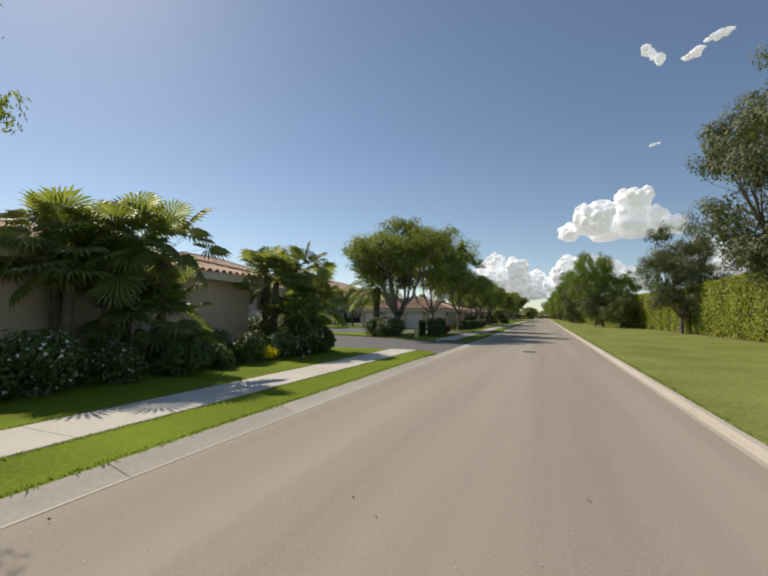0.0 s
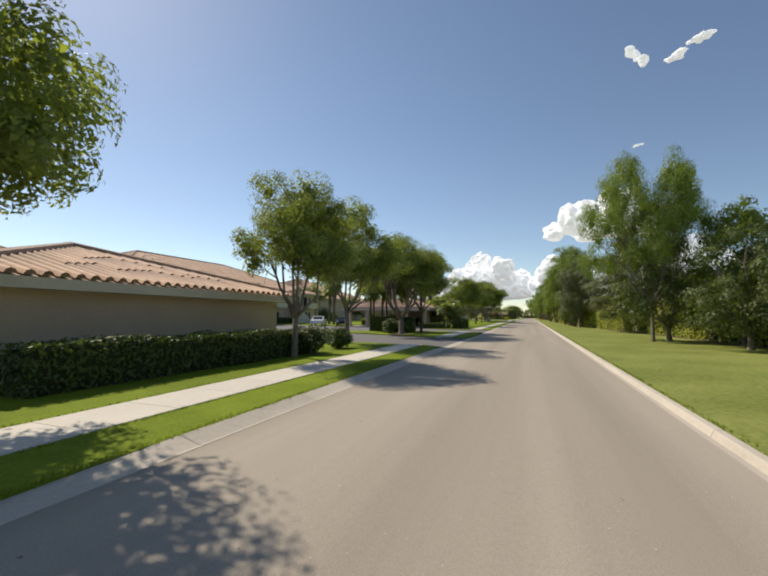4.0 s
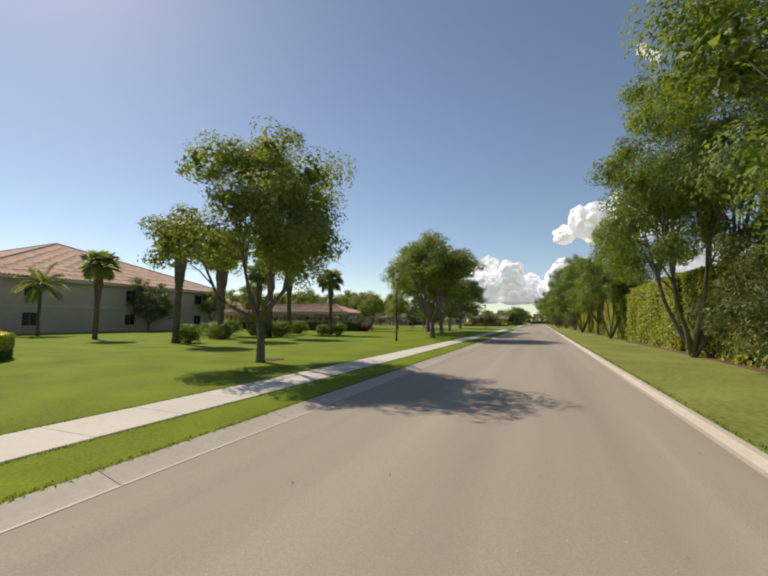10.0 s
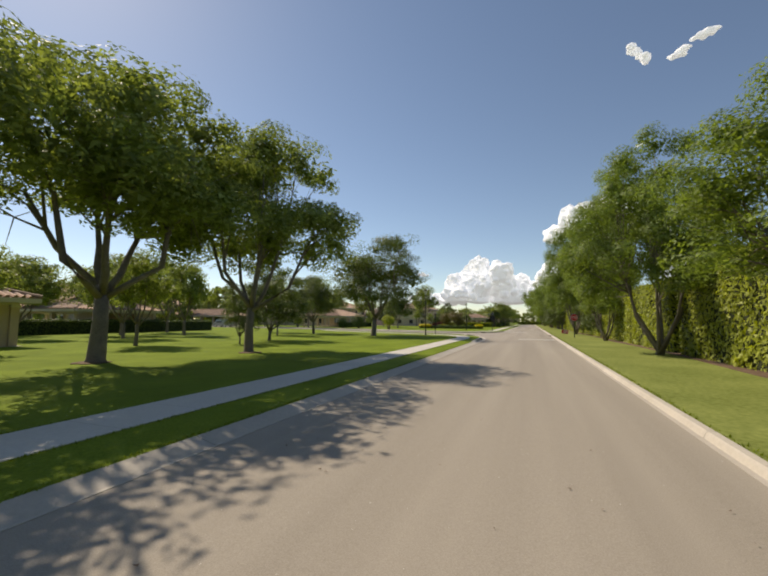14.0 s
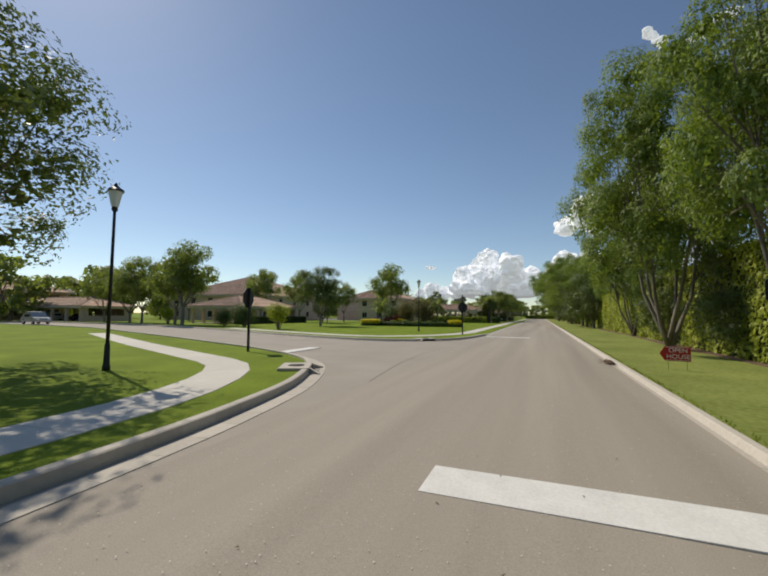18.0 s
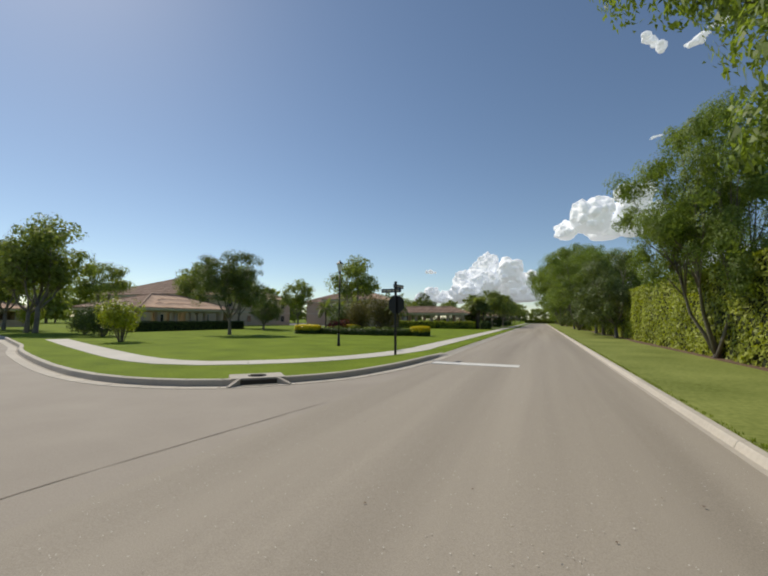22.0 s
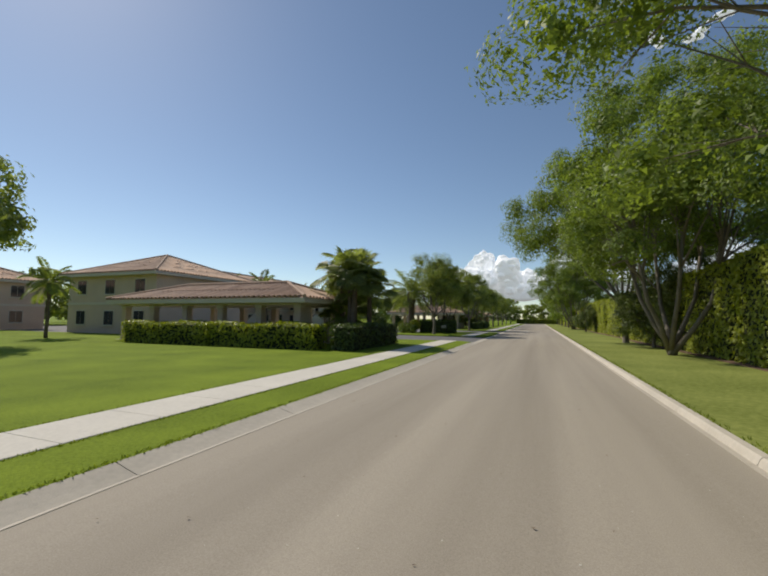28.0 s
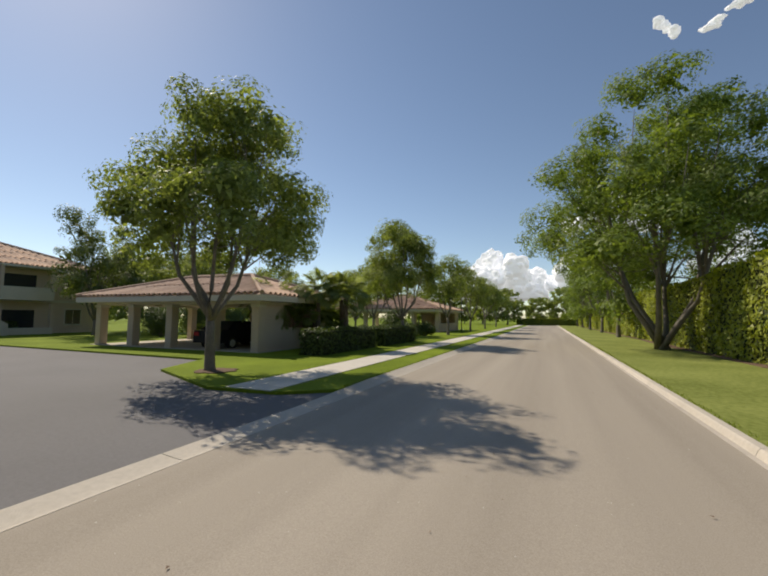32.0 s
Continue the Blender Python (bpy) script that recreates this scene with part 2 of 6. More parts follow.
def slab(name, outline, z0, z1, mat, label, category, kind="structure"):
    """A flat slab with the given outline, its rim slightly rounded."""
    bm = bmesh.new()
    f = bm.faces.new([bm.verts.new((x, y, z1)) for x, y in outline])
    if f.normal.z < 0 or sum((outline[i][0] * outline[(i + 1) % len(outline)][1] - outline[(i + 1) % len(outline)][0] * outline[i][1]) for i in range(len(outline))) < 0:
        f.normal_flip()
    r = bmesh.ops.extrude_face_region(bm, geom=[f])
    for v in [g for g in r["geom"] if isinstance(g, bmesh.types.BMVert)]:
        v.co.z = z0
    bmesh.ops.recalc_face_normals(bm, faces=bm.faces)
    bmesh.ops.triangulate(bm, faces=[f for f in bm.faces if len(f.verts) > 4])
    return tagged(part(name, bm, mat), label, category, kind=kind)


def smooth_line(pts, n=8, closed=False):
    """Catmull-Rom points through a list of 2D points."""
    out = []
    m = len(pts)
    for i in range(m if closed else m - 1):
        p = [pts[(i + k) % m] if closed else pts[min(max(i + k, 0), m - 1)] for k in (-1, 0, 1, 2)]
        for j in range(n):
            t = j / n
            out.append(tuple(0.5 * (2 * p[1][a] + (p[2][a] - p[0][a]) * t + (2 * p[0][a] - 5 * p[1][a] + 4 * p[2][a] - p[3][a]) * t * t + (3 * p[1][a] - p[0][a] - 3 * p[2][a] + p[3][a]) * t ** 3) for a in range(2)))
    if not closed:
        out.append(tuple(pts[-1]))
    return out


def scaled(pts):
    return [(x * U, y * U) for x, y in pts]


# ---- ground, road, kerbs, lawns ----
LAWN_Z = 0.085
GUT_L0, GUT_L1 = -3.28, -3.62   # left gutter, road edge to lawn edge (plan units)
GUT_R0, GUT_R1 = 1.89, 2.11
SW0, SW1 = -4.62, -5.66         # pavement strip

bm = bmesh.new()
bmesh.ops.create_grid(bm, x_segments=40, y_segments=40, size=2400)
for v in bm.verts:
    v.co.z = -0.06
tagged(part("ground", bm, GRASS), "flat green ground reaching the horizon", "ground", kind="structure")

bm = bmesh.new()
ys = [-80 + 4 * i for i in range(141)]
xs = [GUT_L0 * U, -2.5, -0.9, 0.7, GUT_R0 * U]
grid = [[bm.verts.new((x, y, 0.02 * (1 - ((x + 0.9) / 3.2) ** 2) if abs(x + 0.9) < 3.2 else 0.0)) for x in xs] for y in ys]
for i in range(len(ys) - 1):
    for j in range(len(xs) - 1):
        bm.faces.new((grid[i][j], grid[i][j + 1], grid[i + 1][j + 1], grid[i + 1][j]))
road = tagged(part("road", bm, ROAD), "worn tan asphalt road, lightly crowned", "road", kind="structure")

# side street and the car parks, asphalt just under lawn level
SIDE_N = [(-3.6, 155.0), (-3.6, 158.0), (-3.7, 160.9), (-4.0, 163.3), (-4.65, 165.8), (-6.2, 168.6), (-9.2, 170.7), (-14, 172.8), (-24, 176.8), (-40, 182), (-70, 184)]
SIDE_F = [(-3.6, 188.2), (-3.6, 187.0), (-3.64, 185.6), (-3.95, 182.9), (-4.7, 180.5), (-6.8, 178.6), (-10.5, 178.6), (-17.8, 181.2), (-24, 184), (-40, 189.2), (-70, 192)]


def inset(pts, d):
    """A line moved d to the left of its travel."""
    out = []
    for i, p in enumerate(pts):
        a, b = pts[max(i - 1, 0)], pts[min(i + 1, len(pts) - 1)]
        t = Vector((b[0] - a[0], b[1] - a[1])).normalized()
        out.append((p[0] - t.y * d, p[1] + t.x * d))
    return out


near, far = smooth_line(SIDE_N, 6), smooth_line(SIDE_F, 6)
slab("side_street", scaled([(-3.2, 155.0)] + near + far[::-1] + [(-3.2, 188.2)]), -0.2, -0.004, ROAD_SIDE, "tan asphalt side street joining the road", "road")
for name, x0, y0, y1 in (("car_park", -48, 12, 40), ("car_park", -48, 50, 80), ("car_park", -62, 235.2, 268)):
    slab(name, scaled([(x0, y0), (GUT_L1 + 0.02, y0), (GUT_L1 + 0.02, y1), (x0, y1)]), -0.2, 0.012, LOT, "dark sealed asphalt car park and entry", "car park")


def lawn(pts, label="mown green lawn with a crisp edge", turf=GRASS):
    return slab("lawn", scaled(pts), -0.2, LAWN_Z, turf, label, "lawn")


E0 = GUT_L1
ISLAND_1 = [(E0, 22.3), (E0, 29.9), (-5.2, 30.9), (-9.5, 30.6), (-13.5, 28.0), (-16.3, 26.4), (-15.8, 25.2), (-11, 23.6), (-6.5, 22.0), (-4.4, 21.7)]
ISLAND_2 = [(E0, 60.9), (E0, 68.3), (-5.2, 69.2), (-9.0, 69.0), (-13.0, 67.0), (-16.0, 65.4), (-15.6, 64.2), (-11, 62.4), (-7.0, 60.9), (-4.5, 60.3)]
ISLAND_3 = [(E0, 246.2), (E0, 255.3), (-5.2, 256.2), (-9.0, 255.6), (-12.5, 252), (-14.2, 248.8), (-13.4, 247.4), (-10, 246.2), (-6.6, 245.7), (-4.5, 245.6)]
for pts in (ISLAND_1, ISLAND_2, ISLAND_3):
    lawn(smooth_line(pts, 5, True), "kerbless grass island between two entries")
lawn([(E0, -70), (E0, 13.8), (-3.9, 14.5), (-5.0, 14.9), (-8, 14.6), (-10.5, 13.6), (-90, 13.6), (-90, -70)])
lawn([(E0, 36.0), (E0, 52.6), (-4.5, 53.4), (-8, 53.6), (-10, 51.5), (-50, 51.5), (-50, 40.2), (-8.4, 38.4), (-8.2, 35.9), (-6.4, 35.1), (-4.6, 35.2)])
lawn([(E0, 76.3), (E0, 155.0)] + inset(near, 0.1)[1:] + [(-120, 120), (-120, 79.5), (-10.5, 79.5), (-10.5, 76.4), (-8, 75.4), (-4.6, 75.4)])
lawn([(E0, 238), (E0, 188.2)] + inset(far, -0.1)[1:] + [(-120, 192), (-120, 235.4), (-12, 235.4), (-9.6, 238.2), (-8, 239.0), (-5.2, 239.0), (-4.2, 238.8)])
lawn([(E0, 262.3), (E0, 420), (-90, 420), (-90, 267.5), (-10, 265.2), (-9, 262.9), (-6, 261.5), (-4.5, 261.6)])
lawn([(-49, 13.6), (-90, 13.6), (-90, 79.5), (-49, 79.5)])
lawn([(-63, 235.4), (-120, 235.4), (-120, 268), (-63, 268)])
lawn([(GUT_R1, -70), (GUT_R1, 420), (60, 420), (60, -70)], "wide mown grass verge beside a hedge", VERGE)


def strip_piece(name, x_prof, z_prof, length, mat, z_end=None):
    """One kerb stone: a profile across x drawn along y."""
    vs, fs = [], []
    n = len(x_prof)
    for y, zs in ((0.006, z_prof), (length - 0.006, z_end or z_prof)):
        vs += [(x, y, z) for x, z in zip(x_prof, zs)]
        vs += [(x_prof[-1], y, -0.15), (x_prof[0], y, -0.15)]
    m = n + 2
    for k in range(m):
        q = (k + 1) % m
        fs.append((k, q, m + q, m + k))
    fs += [tuple(range(m))[::-1], tuple(range(m, 2 * m))]
    me = bpy.data.meshes.new(name)
    me.from_pydata(vs, [], fs)
    me.materials.append(mat)
    return me


def lay(parent, name, mesh, poses):
    for m in poses:
        o = new(name, mesh)
        o.parent = parent
        o.matrix_world = m


STONE = 3.05
w_l = (GUT_L1 - GUT_L0) * U
prof = [0, 0.16 * w_l, 0.45 * w_l, 0.8 * w_l, w_l]
LEFT_UP = strip_piece("kerb_stone", prof, [0.006, -0.004, 0.025, 0.066, 0.088], STONE, CONCRETE)
LEFT_FLAT = strip_piece("kerb_stone", prof, [0.004, -0.010, -0.004, 0.012, 0.02], STONE, CONCRETE)
LEFT_DROP = strip_piece("kerb_stone", prof, [0.006, -0.004, 0.025, 0.066, 0.088], STONE, CONCRETE, [0.004, -0.010, -0.004, 0.012, 0.02])
LEFT_RISE = strip_piece("kerb_stone", prof, [0.004, -0.010, -0.004, 0.012, 0.02], STONE, CONCRETE, [0.006, -0.004, 0.025, 0.066, 0.088])
w_r = (GUT_R1 - GUT_R0) * U
prof_r = [0, 0.4 * w_r, 0.52 * w_r, 0.62 * w_r, w_r]
RIGHT_UP = strip_piece("kerb_stone", prof_r, [0.004, -0.008, 0.07, 0.098, 0.104], STONE, CONCRETE)
MOUTHS = ((13.9, 22.0), (29.9, 36.0), (52.8, 60.8), (68.5, 76.2), (238.2, 246.0), (255.4, 262.2))
kerb_l = tagged(new("kerb_left"), "pale concrete rolled kerb and gutter", "kerb", kind="structure")
kerb_r = tagged(new("kerb_right"), "pale concrete rolled kerb and gutter", "kerb", kind="structure")
for i in range(-14, 150):
    y = i * STONE
    c = (y + STONE / 2) / U
    lay(kerb_r, "kerb_stone", RIGHT_UP, [pose(GUT_R0 * U, y, 0)])
    if 156.0 < c < 187.0:
        continue
    flat = any(a < c < b for a, b in MOUTHS)
    after = any(a < c + STONE / U < b for a, b in MOUTHS)
    before = any(a < c - STONE / U < b for a, b in MOUTHS)
    lay(kerb_l, "kerb_stone", LEFT_FLAT if flat else LEFT_DROP if after else LEFT_RISE if before else LEFT_UP, [pose(GUT_L0 * U, y, 0)])


def curved_kerb(pts, name, label):
    """Upright corner kerb with a flat gutter, in short stones along a line (lawn on the left of travel)."""
    ob = tagged(new(name), label, "kerb", kind="structure")
    line = [Vector((x * U, y * U, 0)) for x, y in pts]
    for a, b in zip(line[:-1], line[1:]):
        d = (b - a)
        if d.length < 0.05:
            continue
        n = Vector((-d.y, d.x, 0)).normalized()
        vs = []
        for p in (a, b):
            w = min(1.0, min((p - line[0]).length, (p - line[-1]).length) / 2.6)
            h = 0.088 + 0.067 * w
            for off, z in ((-0.42, 0.006), (-0.26 + 0.26 * w, -0.006), (-0.06 + 0.09 * w, 0.06 + 0.08 * w), (0.02 + 0.04 * w, h), (0.2, h), (0.2, -0.1), (-0.42, -0.1)):
                q = p + n * off
                vs.append((q.x, q.y, z))
        fs = [(k, (k + 1) % 7, 7 + (k + 1) % 7, 7 + k) for k in range(7)] + [tuple(range(7))[::-1], tuple(range(7, 14))]
        part("kerb_stone", (vs, fs), CONCRETE, ob)
    return ob


curved_kerb(smooth_line(SIDE_N, 4), "kerb_near_corner", "upright concrete corner kerb with gutter")
curved_kerb(smooth_line(SIDE_F, 4)[::-1], "kerb_far_corner", "upright concrete corner kerb with gutter")


def pavement(line, name="pavement"):
    """Concrete walk of separate slabs along a line, with open joints."""
    ob = tagged(new(name), "pale concrete pavement of square slabs", "pavement", kind="structure")
    pts = [Vector((x * U, y * U, 0)) for x, y in line]
    dist = [0]
    for a, b in zip(pts[:-1], pts[1:]):
        dist.append(dist[-1] + (b - a).length)

    def at(s):
        for k in range(len(pts) - 1):
            if s <= dist[k + 1] or k == len(pts) - 2:
                f = (s - dist[k]) / max(dist[k + 1] - dist[k], 1e-6)
                return pts[k].lerp(pts[k + 1], f), (pts[k + 1] - pts[k]).normalized()
    w, n = abs(SW1 - SW0) * U / 2, max(1, round(dist[-1] / 1.5))
    step = dist[-1] / n
    for i in range(n):
        vs = []
        for s in (i * step + 0.006, (i + 1) * step - 0.006):
            p, d = at(s)
            nn = Vector((-d.y, d.x, 0))
            for off, z in ((-w, 0.0), (-w, LAWN_Z + 0.008), (-w + 0.015, LAWN_Z + 0.016), (w - 0.015, LAWN_Z + 0.016), (w, LAWN_Z + 0.008), (w, 0.0)):
                q = p + nn * off
                vs.append((q.x, q.y, z))
        fs = [(k, 6 + k, 6 + k + 1, k + 1) for k in range(5)] + [tuple(range(6)), tuple(range(6, 12))[::-1]]
        part("slab", (vs, fs), PAVE, ob)
    return ob


SWM = (SW0 + SW1) / 2
pavement([(SWM, -20), (SWM, 14.75)])
pavement([(SWM, 21.75), (SWM, 30.85)])
pavement([(SWM, 35.1), (SWM, 53.3)])
pavement([(SWM, 60.4), (SWM, 69.1)])
pavement([(SWM, 75.4)] + [(SWM, y) for y in (100, 130, 150)] + smooth_line([(SWM, 156), (SWM, 160.6), (-5.75, 164.0), (-7.5, 166.8), (-10.5, 168.3), (-16, 170.7), (-26, 175.5)], 5))
pavement(smooth_line([(-26, 187.0), (-17.5, 183.5), (-10.8, 181.2), (-7.8, 182.4), (-6.0, 185.2), (SWM, 189), (SWM, 192)], 5) + [(SWM, 214), (SWM, 238.9)])
pavement([(SWM, 245.8), (SWM, 256.1)])
pavement([(SWM, 261.6), (SWM, 304), (SWM, 349)])


def painted(x0, x1, y0, y1, label):
    bm = bmesh.new()
    box(bm, x0 * U, x1 * U, y0 * U, y1 * U, 0.0, 0.026)
    return tagged(part("stop_line", bm, PAINT), label, "stop line", kind="structure")


painted(-0.92, 1.80, 161.75, 162.32, "worn white painted stop line")
painted(-3.25, -0.62, 184.8, 185.4, "worn white painted stop line")
painted(-8.95, -8.4, 170.3, 173.0, "worn white painted stop line")


# ---- foliage makers ----
def leaf_cloud(rng, centres, normals, length, width, droop=0.3, spread=1.0):
    """Pointed leaves at the given centres, roughly facing their normals; numpy arrays in, (vertices, faces) out."""
    n = len(centres)
    d = rng.normal(size=(n, 3)) * spread
    d[:, 2] -= droop
    nn = normals + rng.normal(size=(n, 3)) * 0.42
    nn /= np.linalg.norm(nn, axis=1)[:, None] + 1e-9
    d -= nn * (d * nn).sum(1)[:, None]
    d /= np.linalg.norm(d, axis=1)[:, None] + 1e-9
    s = np.cross(nn, d)
    k = rng.uniform(0.65, 1.3, n)[:, None]
    l, w = length * k / 2, width * k / 2
    v = np.stack([centres - d * l * 0.8 + s * w, centres + d * l * 1.2, centres - d * l * 0.8 - s * w + nn * w * 0.3], 1).reshape(-1, 3)
    f = np.arange(3 * n).reshape(n, 3)
    return v, f


def leaf_mesh(name, v, f, mat):
    me = bpy.data.meshes.new(name)
    me.vertices.add(len(v))
    me.vertices.foreach_set("co", np.asarray(v, dtype=np.float32).ravel())
    me.loops.add(f.size)
    me.loops.foreach_set("vertex_index", f.astype(np.int32).ravel())
    me.polygons.add(len(f))
    me.polygons.foreach_set("loop_start", np.arange(0, f.size, f.shape[1], dtype=np.int32))
    me.update(calc_edges=True)
    me.validate()
    me.materials.append(mat)
    return me


def broad_tree(seed, height, radius, fork, limbs, leaves, leaf, mats, trunk_r=0.13, lean=0.0, base=0.42, lumps=40, puff=0.3, stems=1, name="tree"):
    """Parts of a broad tree at the origin: tapered trunk or stems, rising limbs with twigs, domed crown of leaf clumps over the height base * height."""
    rng = np.random.default_rng(seed)
    bark, green = mats
    top = Vector((lean * fork * 0.4, 0.04 * fork, fork))
    bottom = base * height
    rad0 = radius * puff
    mid = np.array([lean * height * 0.6, 0, bottom + (height - bottom) * 0.36])
    up, down = height - mid[2] - rad0 * 0.75, max(mid[2] - bottom - rad0 * 0.5, 0.1)
    # clump centres: most near the crown's skin, some within; wide and flat below, domed above
    cs, tries = [], 0
    gap = 1.5 / math.sqrt(lumps)
    while len(cs) < lumps and tries < 6000:
        tries += 1
        a, z = rng.uniform(0, 2 * math.pi), rng.uniform(-0.55, 1.0)
        r = math.sqrt(max(1 - max(z, 0) ** 2, 0)) * (1 - 0.25 * max(-z, 0))
        k = rng.uniform(0.85, 1.0) if rng.random() < 0.8 else rng.uniform(0.2, 0.8)
        p = np.array([r * math.cos(a), r * math.sin(a), z])
        k *= min(max(0.93 + 0.55 * noise.noise(Vector(p) * 1.5 + Vector((seed * 3.7, 0, 0))), 0.66), 1.12)
        q = p * np.array([k, k, k if z > 0 else 1])
        if all(np.linalg.norm(q - c) > gap * (1 if tries < 3500 else 0.62) for c in cs):
            cs.append(q)
    cs = np.array(cs)
    reach = np.hypot(cs[:, 0], cs[:, 1])
    cs[:, :2] /= np.maximum(np.sort(reach)[-4], reach / 1.06)[:, None]
    cs[:, 2] = np.where(cs[:, 2] > 0, cs[:, 2] / cs[:, 2].max(), cs[:, 2] / 0.55)
    flat = radius - rad0 * 0.8
    cs = cs * np.stack([np.full(len(cs), flat), np.full(len(cs), flat), np.where(cs[:, 2] > 0, up, down)], 1) + mid
    root = new(name)
    ang = np.arctan2(cs[:, 1] - top.y, cs[:, 0] - top.x)
    group = (((ang + rng.uniform(0, 6)) / (2 * math.pi) % 1.0) * limbs).astype(int)
    for g in range(limbs):
        out = []
        members = cs[group == g]
        if not len(members):
            continue
        c = Vector(members.mean(0))
        start = top - Vector((0, 0, fork * rng.uniform(0.02, 0.22)))
        if stems > 1:
            start = Vector((rng.uniform(-0.25, 0.25), rng.uniform(-0.25, 0.25), 0.0))
        c = start.lerp(c, 0.72)
        bend = start.lerp(c, 0.5) + Vector(((c.x - start.x) * 0.14, (c.y - start.y) * 0.14, -0.06 * (c - start).length)) + Vector(rng.normal(size=3) * 0.12)
        r0 = trunk_r * (0.62 if stems == 1 else 0.75)
        out.append(tube([tuple(start), tuple(start.lerp(bend, 0.5) + Vector(rng.normal(size=3) * 0.05)), tuple(bend), tuple(c)], [r0, r0 * 0.85, r0 * 0.7, r0 * 0.45], 6))
        for m in members:
            e = Vector(m)
            s0 = bend.lerp(c, rng.uniform(0.2, 1.0))
            k = s0.lerp(e, 0.5) + Vector(rng.normal(size=3) * 0.14)
            e = s0.lerp(e, 0.92)
            out.append(tube([tuple(s0), tuple(k), tuple(e)], [r0 * 0.42, r0 * 0.26, 0.012], 5))
            for _ in range(3):
                q = k.lerp(e, 0.5) + Vector(rng.normal(size=3) * rad0 * 0.4)
                out.append(tube([tuple(k), tuple(q)], [r0 * 0.16, 0.006], 3, False))
        shade(part("limb", merge(out), bark, root))
    if stems == 1:
        shade(part("trunk", tube([(0, 0, -0.1), (0, 0, 0.08), (top.x * 0.35 + 0.03, 0.02, fork * 0.5), tuple(top)], [trunk_r * 1.7, trunk_r * 1.25, trunk_r, trunk_r * 0.9], 9), bark, root))
    pts, nrm = [], []
    per = leaves / len(cs)
    squash = np.array([1.1, 1.1, 0.85])
    for c in cs:
        rad = rad0 * rng.uniform(0.7, 1.18)
        # each lump is a heap of small leaf clusters
        k = 9
        d = rng.normal(size=(k, 3)) + np.array([0, 0, 0.35])
        d /= np.linalg.norm(d, axis=1)[:, None]
        for e in d:
            m = int(per * (rad / rad0) ** 2 / k)
            o = rng.normal(size=(m, 3)) + e * 0.55
            o /= np.linalg.norm(o, axis=1)[:, None]
            small = rad * rng.uniform(0.36, 0.56)
            rr = small * np.where(rng.random(m) < 0.7, rng.normal(0.9, 0.09, m), rng.uniform(0.1, 0.9, m))
            pts.append(c + (e * rad * 0.62 + o * rr[:, None]) * squash)
            nrm.append(o * 1.5 + e * 0.4 + np.array([0, 0, 0.4]))
    v, f = leaf_cloud(rng, np.concatenate(pts), np.concatenate(nrm), leaf, leaf * 0.56)
    # leaf sprays deep inside the lumps close the crown
    m = max(leaves // 9, 200)
    d = rng.normal(size=(m, 3))
    inner = cs[rng.integers(0, len(cs), m)] + d / np.linalg.norm(d, axis=1)[:, None] * rad0 * rng.uniform(0.05, 0.6, m)[:, None]
    v2, f2 = leaf_cloud(rng, inner, d + np.array([0, 0, 0.5]), min(rad0 * 0.3, leaf * 1.9), min(rad0 * 0.22, leaf * 1.3))
    v, f = np.concatenate([v, v2]), np.concatenate([f, f2 + len(v)])
    new("crown", leaf_mesh("crown", v, f, green)).parent = root
    return root


def fan_leaf(rng, radius, blades=24, petiole=0.6, bend=(15, 60), slit=0.5):
    """A palm fan: stalk, then a pleated disc of pointed blades whose tips hang; built along +x."""
    vs, fs = [(0, -0.014, 0), (0, 0.014, 0), (petiole, 0.01, 0.02), (petiole, -0.01, 0.02)], [(0, 1, 2, 3)]
    for i in range(blades):
        a = radians(-125 + 250 * i / (blades - 1))
        l = radius * (0.8 + 0.2 * math.cos(a * 0.7)) * rng.uniform(0.9, 1.08)
        wa = radians(250 / blades * slit)
        o = len(vs)
        droop = rng.uniform(0.08, 0.3) * radius
        for da, rr, dz in ((0, 0.03, 0), (-wa, 0.68 * l, -0.03), (-wa * 0.45, 0.86 * l, -droop * 0.4), (0, l, -droop), (wa * 0.45, 0.86 * l, -droop * 0.4), (wa, 0.68 * l, -0.03)):
            vs.append((petiole + rr * math.cos(a + da), rr * math.sin(a + da), 0.02 + dz))
        vs.append((petiole + 0.68 * l * math.cos(a), 0.68 * l * math.sin(a), 0.06))
        fs += [(o, o + 1, o + 6), (o, o + 6, o + 5), (o + 1, o + 2, o + 6), (o + 5, o + 6, o + 4), (o + 2, o + 3, o + 4, o + 6)]
    vs = np.array(vs)
    # the blade bends down from the end of its stalk
    t = radians(rng.uniform(bend[0], bend[1]))
    q = vs[4:] - (petiole, 0, 0.02)
    vs[4:] = np.stack([q[:, 0] * math.cos(t) + q[:, 2] * math.sin(t), q[:, 1], -q[:, 0] * math.sin(t) + q[:, 2] * math.cos(t)], 1) + (petiole, 0, 0.02)
    return vs, fs


